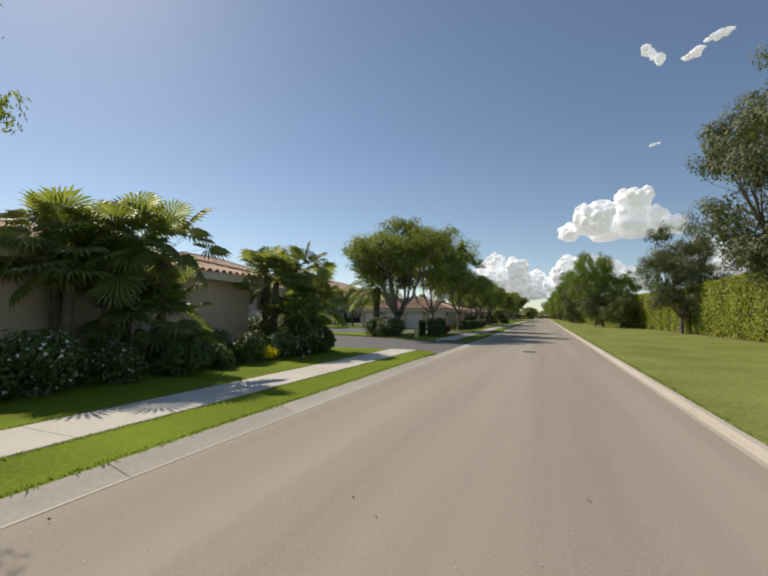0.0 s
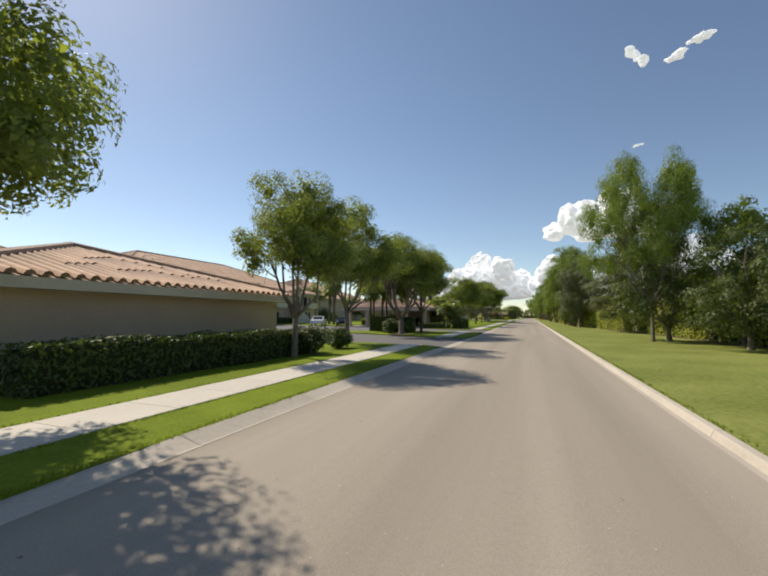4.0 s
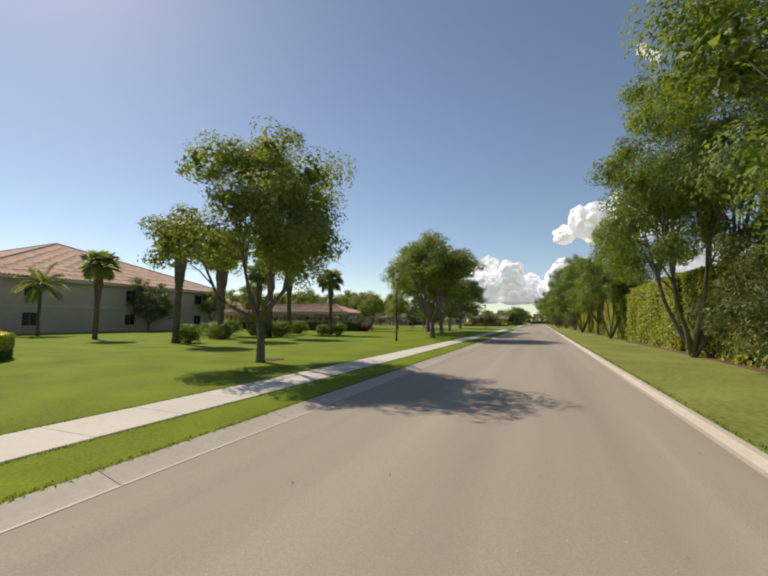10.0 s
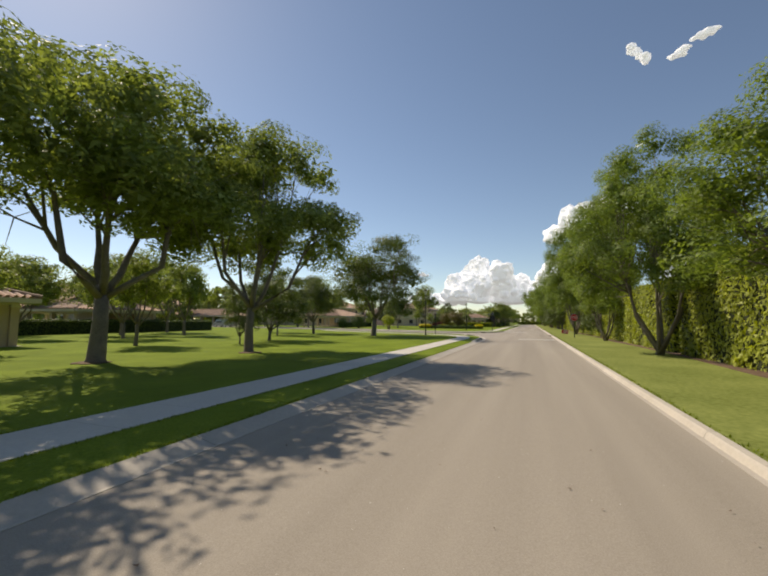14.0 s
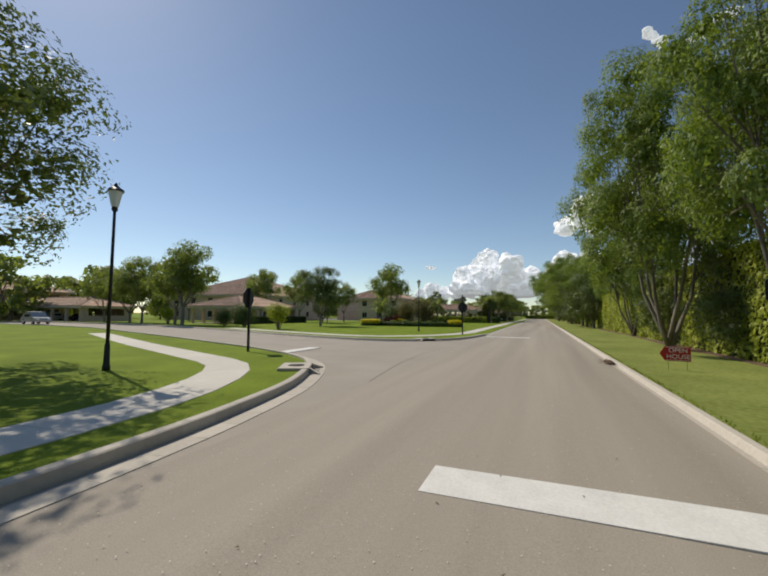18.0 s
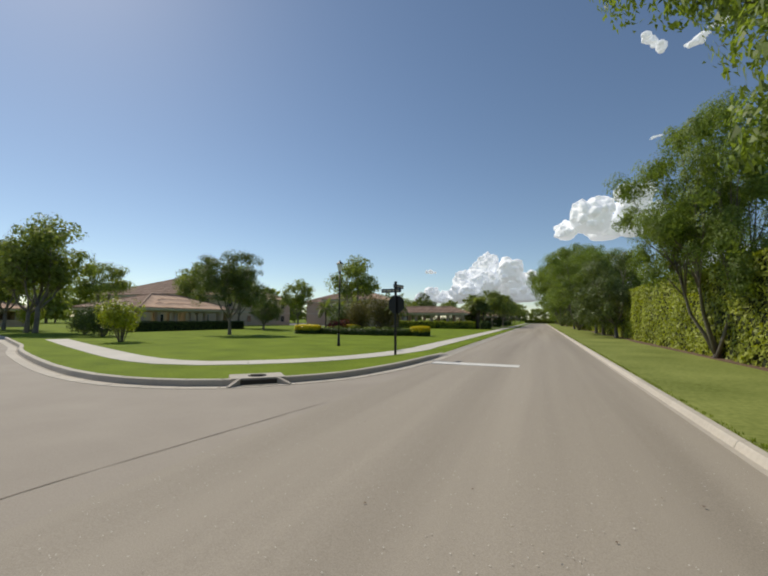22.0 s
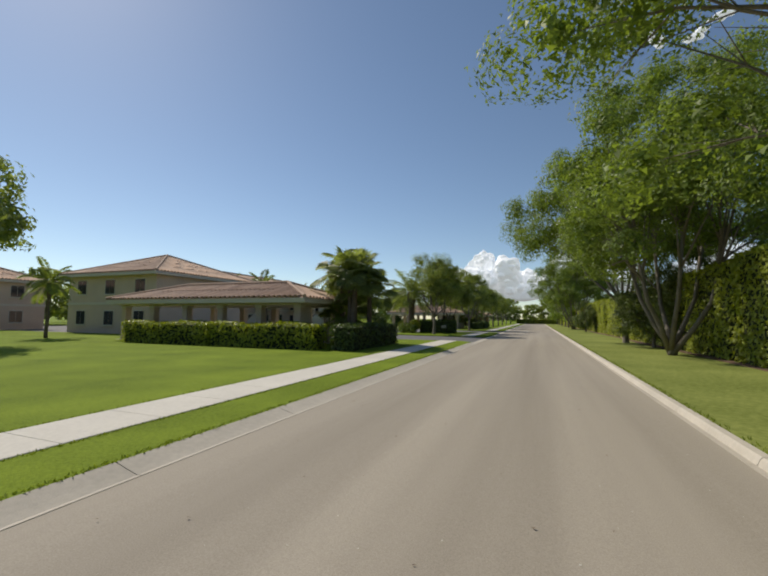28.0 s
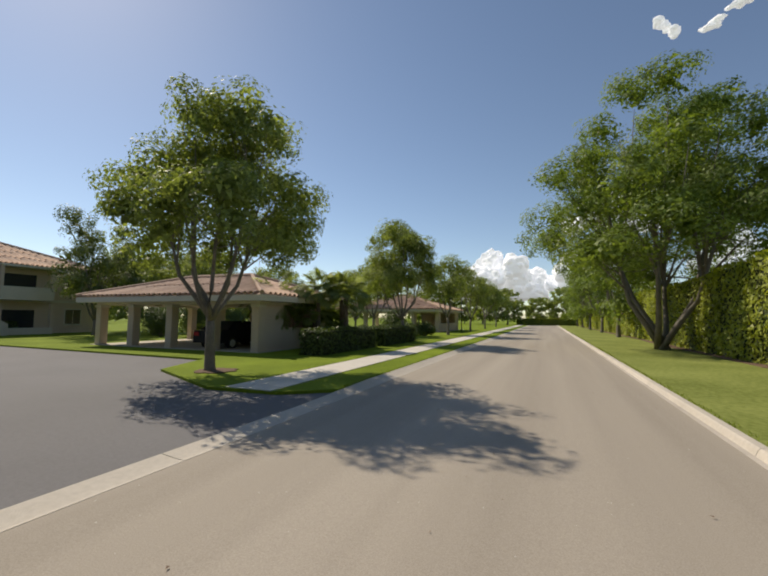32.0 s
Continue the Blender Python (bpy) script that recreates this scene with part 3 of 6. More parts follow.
def palm(seed, height, fans, radius, trunk_r, skirt=0.0, petiole=0.7, stems=1, low=0.62, name="palm_tree"):
    """A fan palm: ringed trunk (thicker boots under the crown if skirt), crown of fans from upright to hanging."""
    rng = np.random.default_rng(seed)
    root = new(name)
    all_v, all_f, n = [], [], 0
    for s in range(stems):
        base = Vector((0, 0, 0)) if stems == 1 else Vector((rng.uniform(-1.2, 1.2), rng.uniform(-1.4, 1.4), 0))
        h = height * (1 if stems == 1 or s == 0 else rng.uniform(low, 1.0))
        topc = base + Vector((rng.uniform(-0.12, 0.12), rng.uniform(-0.12, 0.12), h))
        rings, rad = [], []
        for i in range(17):
            t = i / 16
            rings.append(tuple(base.lerp(topc, t) - Vector((0, 0, 0.05 * (i == 0)))))
            boots = 1 + skirt * min(max(0, (t - 0.5) / 0.25), 1.0) * (1.0 if t < 0.8 else 1.0 - 3.2 * (t - 0.8))
            rad.append(trunk_r * (1.15 - 0.2 * t) * boots * (1.0 if i % 2 else 1.09))
        shade(part("trunk", tube(rings, rad, 9), PALM_BARK, root))
        for k in range(fans):
            el = radians((86 - 104 * (k / (fans - 1)) ** 0.85 if not skirt else 88 - 122 * (k / (fans - 1)) ** 0.8) + rng.uniform(-10, 10))
            az = k * 2.39996 + rng.uniform(-0.25, 0.25)
            v, f = fan_leaf(rng, radius * rng.uniform(0.85, 1.1), petiole=petiole * rng.uniform(0.8, 1.15), bend=(5, 42) if skirt else (8, 50), slit=0.34 if skirt else 0.36)
            m = (Matrix.Translation(topc) @ Matrix.Rotation(az, 4, "Z") @ Matrix.Rotation(-el, 4, "Y") @ Matrix.Rotation(rng.uniform(-0.5, 0.5), 4, "X"))
            mm = np.array(m)
            v = v @ mm[:3, :3].T + mm[:3, 3]
            all_v.append(v)
            all_f += [tuple(i + n for i in q) for q in f]
            n += len(v)
    shade(part("crown", ([tuple(p) for p in np.concatenate(all_v)], all_f), PALM_LEAF, root))
    return root


def feather_palm(seed, height, fronds, length, trunk_r, name="palm_tree", boots=0.2):
    """A feather palm: stout or slim trunk and arching fronds with many leaflets."""
    rng = np.random.default_rng(seed)
    root = new(name)
    rings = [(0.02 * math.sin(i), 0, height * i / 14 - (0.05 if i == 0 else 0)) for i in range(15)]
    rad = [trunk_r * (1.2 if i == 0 else 1.0 + boots * (i > 10)) * (1.08 if i % 2 else 1.0) for i in range(15)]
    shade(part("trunk", tube(rings, rad, 9), PALM_BARK, root))
    vs, fs = [], []
    for k in range(fronds):
        az = k * 2.39996 + rng.uniform(-0.2, 0.2)
        el = radians(78 - 105 * (k / fronds) ** 0.9)
        L = length * rng.uniform(0.85, 1.1)
        p = Vector((0, 0, height))
        d = Vector((math.cos(az) * math.cos(el), math.sin(az) * math.cos(el), math.sin(el)))
        side = Vector((-math.sin(az), math.cos(az), 0))
        steps = 15
        for i in range(steps):
            q = p + d * (L / steps)
            up = side.cross(d).normalized()
            o = len(vs)
            vs += [tuple(p - side * 0.012), tuple(p + side * 0.012), tuple(q + side * 0.01), tuple(q - side * 0.01)]
            fs.append((o, o + 1, o + 2, o + 3))
            if i > 1:
                ll = L * 0.24 * math.sin(math.pi * (i + 1) / (steps + 2)) + 0.1
                for sg in (-1, 1):
                    for j in (0.0, 0.33, 0.66):
                        b = p.lerp(q, j)
                        tip = b + side * sg * ll * 0.85 + d * ll * 0.55 - Vector((0, 0, ll * rng.uniform(0.15, 0.5)))
                        midp = b.lerp(tip, 0.5) + up * 0.02
                        o = len(vs)
                        vs += [tuple(b), tuple(midp + d * 0.034), tuple(tip), tuple(midp - d * 0.034)]
                        fs.append((o, o + 1, o + 2, o + 3))
            p = q
            d = (d - Vector((0, 0, 1.75 / steps * (0.55 + 0.75 * i / steps)))).normalized()
    part("crown", (vs, fs), PALM_LEAF, root)
    return root


def hedge_block(seed, length, depth, height, mat, leaf=0.16, density=150, name="hedge", rough=0.06, twig=0.0):
    """A clipped hedge at the origin along +y, its road face at x=0 going back to +x: leafy face, top and ends over a
    solid core coloured dark as inner shade.
    """
    rng = np.random.default_rng(seed)
    root = new(name)
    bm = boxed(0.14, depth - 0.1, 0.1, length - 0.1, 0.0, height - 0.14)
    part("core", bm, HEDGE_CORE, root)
    P, N = [], []

    def face(area, fn, nrm):
        m = int(area * density)
        P.append(fn(rng.random(m), rng.random(m), rng.random(m)))
        N.append(np.tile(nrm, (m, 1)))
    wob = lambda a, b: 0.05 * np.sin(a * 5.1 + seed) + 0.05 * np.sin(b * 6.7 + a * 3)
    face(length * height, lambda a, b, c: np.stack([c ** 2 * 0.16 + wob(a * length / 3, b) - 0.02, a * length, 0.08 * twig + b * (height - 0.05)], 1), np.array([-1, 0, 0.35]))
    face(length * height * 0.85, lambda a, b, c: np.stack([depth - c ** 2 * 0.12, a * length, b * height], 1), np.array([1, 0, 0.3]))
    face(length * depth, lambda a, b, c: np.stack([a * depth, b * length, height - c ** 2 * 0.14 + wob(b * length / 3, a)], 1), np.array([0, 0, 1.0]))
    for yy, s in ((0.0, -1), (length, 1)):
        face(depth * height, lambda a, b, c: np.stack([a * depth, yy - s * c ** 2 * 0.14, b * height], 1), np.array([0, s, 0.3]))
    v, f = leaf_cloud(rng, np.concatenate(P), np.concatenate(N), leaf, leaf * 0.6)
    lv = new("leaves", leaf_mesh("leaves", v, f, mat))
    lv.parent = root
    return root


def shrub(seed, radius, height, mat, leaves=1500, leaf=0.12, name="shrub", blossom=None, lumps=9, clear=0.0):
    """A rounded, uneven shrub of leaf clumps with short stems."""
    rng = np.random.default_rng(seed)
    root = new(name)
    stems = []
    P, N = [], []
    for i in range(lumps):
        a, r = rng.uniform(0, 2 * math.pi), radius * rng.uniform(0.1, 0.7)
        z = clear + (height - clear) * rng.uniform(0.3, 0.75)
        c = np.array([r * math.cos(a), r * math.sin(a), z])
        rad = np.array([radius * 0.5, radius * 0.5, (height - clear) * 0.36])
        m = leaves // lumps
        d = rng.normal(size=(m, 3))
        d /= np.linalg.norm(d, axis=1)[:, None]
        p = c + d * rad * (rng.random(m) ** 0.3)[:, None]
        p[:, 2] = np.maximum(p[:, 2], 0.03)
        P.append(p)
        N.append(d + np.array([0, 0, 0.3]))
        stems.append(tube([(0.1 * math.cos(a), 0.1 * math.sin(a), -0.05), tuple(c)], [0.03, 0.012], 4, False))
    P, N = np.concatenate(P), np.concatenate(N)
    part("stem", merge(stems), BARK, root)
    v, f = leaf_cloud(rng, P, N, leaf, leaf * 0.55)
    lv = new("leaves", leaf_mesh("leaves", v, f, mat))
    lv.parent = root
    if blossom:
        k = rng.choice(len(P), len(P) // 10, replace=False)
        far = P[k] + N[k] * 0.05
        v, f = leaf_cloud(rng, far, N[k], leaf * 0.6, leaf * 0.5)
        lv = new("blossoms", leaf_mesh("blossoms", v, f, blossom))
        lv.parent = root
    return root


def stand(proto, x, y, label="", category="", group="", turn=0.0, size=1.0, z=LAWN_Z, used=set()):
    """Place a made thing at plan (x, y): the first time the thing itself, then copies that share its meshes."""
    m = pose(x * U, y * U, z, 0, 0, turn) @ Matrix.Diagonal((size, size, size, 1) if isinstance(size, (int, float)) else (size[0], size[0], size[1], 1))
    if proto.name in used:
        ob = proto.copy()
        scene.collection.objects.link(ob)
        for c in proto.children:
            k = c.copy()
            scene.collection.objects.link(k)
            k.parent = ob
        ob.matrix_basis = m
    else:
        used.add(proto.name)
        ob = proto
        ob.matrix_basis = m
    return tagged(ob, label, category, group)


# ---- trees ----
# every shade tree is made 10 m high with a crown radius of 4 m, then sized (crown radius, height) where it stands
SHADE_TREES = [broad_tree(11 + i, 10.0, 4.0, f, l, n, lf, (BARK, LEAF), tr, ln, bs, lumps=k, puff=pf) for i, (f, l, n, lf, tr, ln, bs, k, pf) in enumerate((
    (2.6, 6, 40000, 0.136, 0.17, 0.04, 0.42, 36, 0.32),
    (2.2, 7, 40000, 0.136, 0.15, -0.05, 0.40, 38, 0.31),
    (1.5, 8, 44000, 0.136, 0.19, 0.02, 0.40, 42, 0.30),
    (2.9, 6, 40000, 0.136, 0.15, -0.22, 0.42, 34, 0.32),
    (2.4, 5, 8000, 0.26, 0.17, 0.05, 0.36, 26, 0.34),
    (2.0, 5, 8000, 0.26, 0.16, -0.06, 0.38, 24, 0.35)))]
OAK = [broad_tree(31, 10.0, 4.0, 2.0, 6, 34000, 0.125, (BARK, LEAF_DARK), 0.17, 0.06, 0.3, lumps=38, puff=0.33),
       broad_tree(32, 10.0, 4.0, 1.3, 6, 17000, 0.16, (BARK, LEAF_DARK), 0.14, 0.0, 0.2, lumps=28, puff=0.31)]
TALL = [broad_tree(41 + i, h, r, f, l, n, 0.13, (PALE_BARK, LEAF_RIGHT), tr, ln, bs, lumps=k, puff=0.33, stems=st) for i, (h, r, f, l, n, tr, ln, bs, k, st) in enumerate((
    (14.0, 4.3, 3.0, 7, 48000, 0.19, -0.02, 0.32, 44, 1),
    (13.0, 3.9, 2.2, 7, 44000, 0.17, 0.02, 0.24, 40, 3),
    (11.0, 3.5, 2.4, 7, 34000, 0.15, 0.0, 0.3, 34, 3)))] + [broad_tree(47, 13.0, 4.0, 2.2, 6, 9500, 0.28, (PALE_BARK, LEAF_RIGHT), 0.17, 0.0, 0.12, lumps=34, puff=0.34)]
TALL.append(broad_tree(48, 16.0, 6.5, 3.0, 6, 96000, 0.145, (PALE_BARK, LEAF_RIGHT), 0.2, 0.0, 0.22, lumps=62, puff=0.25, stems=4))
TALL.append(broad_tree(49, 13.0, 7.8, 2.6, 9, 110000, 0.12, (PALE_BARK, LEAF_RIGHT), 0.17, 0.0, 0.38, lumps=66, puff=0.2))
DENSE = [broad_tree(51, 8.2, 3.8, 1.2, 6, 22000, 0.145, (BARK, LEAF_DARK), 0.16, 0.0, 0.08, lumps=40, puff=0.31)]
LEFT = "street trees along the pavement"
for kind, x, y, size, turn, lab in (
        (2, -9.4, 25.6, (5.7, 10.8), 10, "large spreading shade tree on the entry island"), (1, -8.3, 31.0, (4.6, 10.8), 80, "upright shade tree on the entry island"),
        (1, -7.6, 37.4, (4.1, 9.8), 200, "shade tree with many thin pale limbs beside the garage"), (0, -7.0, 46.5, (2.8, 7.4), 40, "young street tree beside the pavement"),
        (0, -8.0, 0.8, (3.3, 9), 130, "leafy tree behind the pavement"), (0, -8.1, 52.7, (3.4, 8.4), 130, "leafy street tree beside the pavement"), (2, -8.5, 62.4, (4.9, 9.3), 150, "broad shade tree standing in mulch"),
        (0, -8.6, 68.1, (3.5, 9.2), 20, "slim shade tree beside a lamp post"), (0, -8.3, 88.9, (3.9, 8.4), 0, "open-crowned street tree on the lawn"),
        (1, -8.2, 100.6, (4.3, 9.0), 70, "thin street tree on the lawn"), (2, -8.0, 121.4, (5.4, 11.3), 140, "dense street tree beside the pavement"),
        (3, -9.2, 129.6, (5.9, 10.9), 10, "leaning street tree on the lawn"), (0, -12.5, 136.6, (6.8, 11.8), 60, "large round shade tree behind the street trees"),
        (1, -11.0, 141.8, (5.8, 12.0), 220, "shade tree with several upright limbs"),
        (0, -8.4, 248.5, (3.7, 8.9), 30, "shade tree on the entry island"), (1, -8.2, 254.3, (3.5, 8.2), 100, "slim shade tree on the entry island"),
        (1, -7.7, 263.2, (3.9, 8.8), 170, "upright shade tree in front of the carport"), (1, -7.4, 276.5, (3.4, 8.6), 15, "street tree beside the pavement"),
        (4, -7.3, 287, (3.3, 8.2), 75, "street tree beside the pavement"), (5, -7.3, 297, (3.3, 8.2), 190, "street tree beside the pavement"),
        (4, -7.4, 308, (3.3, 8.2), 245, "street tree beside the pavement"), (5, -7.4, 320, (3.3, 8.2), 245, "street tree beside the pavement"),
        (5, -26, 147.5, (3.2, 7.4), 33, "round shade tree on the far lawn"), (4, -38, 191.5, (4.4, 9.6), 33, "large shade tree beside the side street"), (5, -50, 195, (4.2, 8.8), 133, "large shade tree beside the side street"),
        (4, -24.5, 223, (5.4, 13), 10, "large shade tree behind the flower bed"), (4, -26, 164, (3.3, 7.4), 99, "street tree by the side street"), (4, -37.0, 191.6, (5.2, 12.0), 60, "tall light green tree beyond the side street"), (5, -46.5, 194.0, (4.4, 10.8), 20, "tree beyond the side street"), (5, -56.5, 196, (4.2, 10.0), 99, "street tree by the side street"),
        (5, -32, 128, (3.4, 7.4), 99, "tree behind the carport"), (4, -44, 130, (3.4, 7.4), 199, "tree behind the carport"), (4, -24.0, 38.5, (2.9, 6.6), 190, "bright green tree in front of the apartments"), (5, -24.5, 44.5, (2.9, 6.4), 290, "bright green tree in front of the apartments"), (4, -28, 49, (2.8, 6.3), 99, "small tree by the building"), (4, -36, 213, (4.2, 10.5), 9, "shade tree beyond the flower bed"), (5, -44, 214, (4.6, 11.5), 60, "shade tree beyond the flower bed"), (4, -31, 219, (3.4, 8.6), 120, "shade tree beyond the flower bed"), (4, -58, 150, (3.6, 7.6), 9, "tree far across the lawn"), (5, -54, 208, (4.4, 11), 9, "tree far across the lawn"), (4, -24, 262, (2.0, 4.4), 9, "small tree in the car park"), (5, -22.5, 277.5, (3.8, 8.4), 60, "full tree behind the carports"), (4, -29.0, 281.5, (4.2, 9.0), 200, "full tree behind the carports"), (5, -33.5, 279.5, (3.6, 8.0), 310, "full tree behind the carports"),
        (4, -12.5, 284, (3.4, 7.8), 9, "pale green tree behind the carport"), (5, -34, 158, (4.2, 9.0), 50, "full round tree far across the lawn"), (4, -42, 157, (4.4, 9.6), 150, "full round tree far across the lawn"), (4, -27, 153.5, (3.6, 8.2), 250, "full round tree on the far lawn"), (5, -31, 278, (4, 9), 10, "full tree behind the carports"), (4, -37, 284, (4.2, 9.5), 90, "full tree behind the carports"), (5, -25, 288, (3.8, 8.5), 170, "full tree behind the carports"), (4, -45, 276, (4.2, 9.5), 230, "full tree behind the carports"), (5, -18, 292, (3.4, 8), 300, "full tree behind the carports"), (5, -31, 151, (3.6, 7.2), 9, "round tree on the far lawn"), (4, -37, 146, (3.8, 7.8), 70, "tree far across the lawn"), (5, -46, 152, (3.8, 8.2), 140, "tree far across the lawn"), (4, -50, 167, (3.8, 8.2), 200, "tree far across the lawn"),
        (5, -19.6, 136.2, (2.4, 5.6), 20, "small tree beside the hedge"), (4, -18.4, 142.5, (2.7, 6.2), 50, "tree behind the hedge"), (4, -38.5, 129.0, (3.0, 6.6), 80, "tree beside the car park"), (5, -30, 143.5, (3.2, 6.8), 150, "tree behind the carport")):
    stand(SHADE_TREES[kind], x, y, lab, "tree", LEFT, turn, (size[0] / 4.3, size[1] / 10.3))
for kind, x, y, size, turn, lab in (
        (0, -13.4, 161.9, (6.2, 11.2), 0, "dark small-leaved oak near the corner"), (1, -16.0, 150.0, (3.4, 6.5), 0, "low rounded tree on the lawn"),
        (1, -21.0, 158.0, (2.6, 7.0), 90, "low rounded tree on the lawn"), (1, -15.0, 146, (1.6, 4.2), 45, "small rounded tree on the lawn"), (0, -20.5, 163.4, (3.6, 7.6), 160, "small-leaved oak beside the corner pavement"),
        (0, -22.6, 197.0, (3.5, 8.6), 120, "dark oak on the corner lawn"), (1, -28.0, 208.0, (2.3, 6.2), 20, "low oak on the corner lawn"), (1, -30.5, 211, (2.8, 5.8), 10, "low oak on the corner lawn"), (1, -50, 219, (3.3, 6.6), 10, "low oak by the buildings"), (1, -38, 120, (3.5, 7), 50, "dark tree by the buildings"), (1, -28.0, 273, (4.2, 10.4), 50, "dark tree at the corner of the car park"), (1, -62, 240, (3.8, 7.6), 50, "dark tree by the buildings")):
    stand(OAK[kind], x, y, lab, "tree", "oaks", turn, (size[0] / 4.0, size[1] / 10.0))
TALLS = "tall trees along the hedge"
for kind, x, y, size, turn in (
        (1, 5.8, 99.0, (1.25, 1.15), 50), (4, 5.6, 109.2, (0.82, 0.95), 100), (4, 5.4, 127.4, (0.62, 0.73), 150), (0, 5.7, 138.2, (0.92, 0.62), 200),
        (4, 5.1, 148.0, (0.74, 0.75), 250), (2, 5.2, 161.5, (0.85, 0.7), 20), (4, 4.8, 178.0, (0.74, 1.0), 350), (4, 6.4, 171.8, (0.72, 1.1), 80), (4, 5.9, 190.3, (0.6, 0.75), 40),
        (4, 4.9, 233.0, (0.95, 0.95), 90), (5, 4.9, 242.0, (1.08, 1.2), 140), (4, 4.9, 277.2, (1.24, 1.0), 190), (3, 5.0, 290.5, 1.0, 240),
        (3, 5.2, 302, 0.95, 290), (3, 5.2, 314, 0.95, 340), (3, 5.2, 326, 0.85, 30), (3, 5.3, 339, 0.9, 80), (5, 5.4, 219.5, (1.0, 0.88), 10), (5, 6.3, 61.2, (0.58, 1.0), 40), (3, 9.8, 60, 0.72, 80)):
    stand(TALL[kind], x, y, "tall many-stemmed tree with pale limbs beside the hedge", "tree", TALLS, turn, size)
for x, y, size, turn in ((8.6, 56.5, 0.85, 0), (7.4, 62.5, 0.95, 140), (5.5, 208.2, (1.0, 1.1), 160), (5.4, 214.5, (1.0, 1.15), 220), (9.2, 199.5, (0.9, 1.0), 100), (5.0, 264, 0.55, 10), (5.6, 94.6, 0.72, 120), (5.6, 103, 0.6, 40), (6.5, 175.6, 0.62, 20), (6.4, 236.9, (0.6, 0.85), 300), (6.0, 168.6, 0.58, 80), (6.2, 181.5, 0.62, 140), (5.4, 238, 0.66, 200)):
    stand(DENSE[0], x, y, "dense dark oak with leaves down to the hedge", "tree", TALLS, turn, size)

BIG_OAK = broad_tree(57, 14.0, 4.8, 2.0, 7, 56000, 0.15, (BARK, LEAF_GREY), 0.22, 0.0, 0.12, lumps=64, puff=0.29)
stand(BIG_OAK, 10.7, 40.8, "big grey-green oak standing above the hedge", "tree", TALLS, 0, 0.86)
stand(BIG_OAK, 10.8, 22.0, "dense dark oak standing above the hedge", "tree", TALLS, 60, (1.1, 1.25))
stand(BIG_OAK, 5.8, 91.0, "big grey-green oak standing above the hedge", "tree", TALLS, 130, (0.72, 0.78))
stand(BIG_OAK, 8.8, 75.8, "big grey-green oak standing above the hedge", "tree", TALLS, 200, (1.12, 0.74))

# ---- palms ----
FANS = palm(61, 4.0, 17, 0.9, 0.13, stems=9, petiole=1.15, low=0.3)
FANS2 = palm(62, 3.6, 18, 0.9, 0.14, stems=5, petiole=1.0, low=0.3)
SABAL = [palm(63, 6.2, 46, 0.86, 0.17, skirt=0.95, petiole=0.8), palm(64, 5.7, 42, 0.82, 0.16, skirt=0.85, petiole=0.8)]
DATE = feather_palm(65, 4.2, 30, 3.3, 0.3, boots=0.35)
SLIM = feather_palm(66, 3.2, 16, 1.6, 0.09)
THIN = feather_palm(67, 3.0, 22, 1.5, 0.06)
for x, y, s, tu in ((-9.0, 5.9, 0.92, 0), (-8.9, 233.4, 1.12, 70), (-9.5, 81.3, 0.78, 140)):
    stand(FANS, x, y, "clump of fan palms with glossy drooping fans", "palm tree", "fan palms", tu, s)
for x, y, s, tu in ((-8.6, 12.2, 0.95, 0), (-8.6, 270.5, 0.8, 160), (-8.4, 78.6, 0.7, 30)):
    stand(FANS2, x, y, "clump of fan palms with glossy drooping fans", "palm tree", "fan palms", tu, s)
for i, (x, y, s) in enumerate(((-18.5, 106.4, 1.15), (-20.2, 111.4, 1.35), (-25.2, 116.5, 1.3), (-19.2, 115.4, 1.4), (-22.2, 122.2, 1.4), (-17.4, 121.7, 1.05), (-24.5, 120.5, 1.1), (-26, 107, 1.0), (-25, 84, 1.0), (-26.5, 85.5, 1.0), (-22.5, 45, 0.8))):
    stand(SABAL[i % 2], x, y, "cabbage palm with a booted trunk and round head", "palm tree", "cabbage palms", i * 47, s)
stand(DATE, -11.8, 27.6, "date palm with long arching fronds", "palm tree", "date palms", 0, 1.0)
stand(DATE, -11.9, 253.2, "date palm with long arching fronds", "palm tree", "date palms", 80, (1.3, 1.2))
stand(DATE, -10.8, 247.8 + 22, "date palm with long arching fronds", "palm tree", "date palms", 80, 0.6)
for x, y, s, tu in ((-12.9, 67.4, 1.75, 0), (-12.0, 67.9, 1.95, 80), (-11.4, 67.3, 1.7, 160), (-12.4, 66.9, 1.6, 250), (-10.8, 67.8, 1.5, 310)):
    stand(THIN, x, y, "slim feather palm in a clump behind the hedge", "palm tree", "island palms", tu, s)
for i, (x, y) in enumerate(((-32.5, 66), (-32.5, 71), (-32.5, 78), (-31.0, 34), (-31.0, 39), (-28, 251), (-28, 258), (-28, 264), (-26, 222), (-27.5, 229.6), (-18.3, 204.4), (-11.3, 204.4))):
    stand(SLIM, x, y, "slim feather palm in front of a wall", "palm tree", "slim palms", i * 70, (1.15 + 0.15 * (i % 4)) * (0.6 if i > 9 else 1))

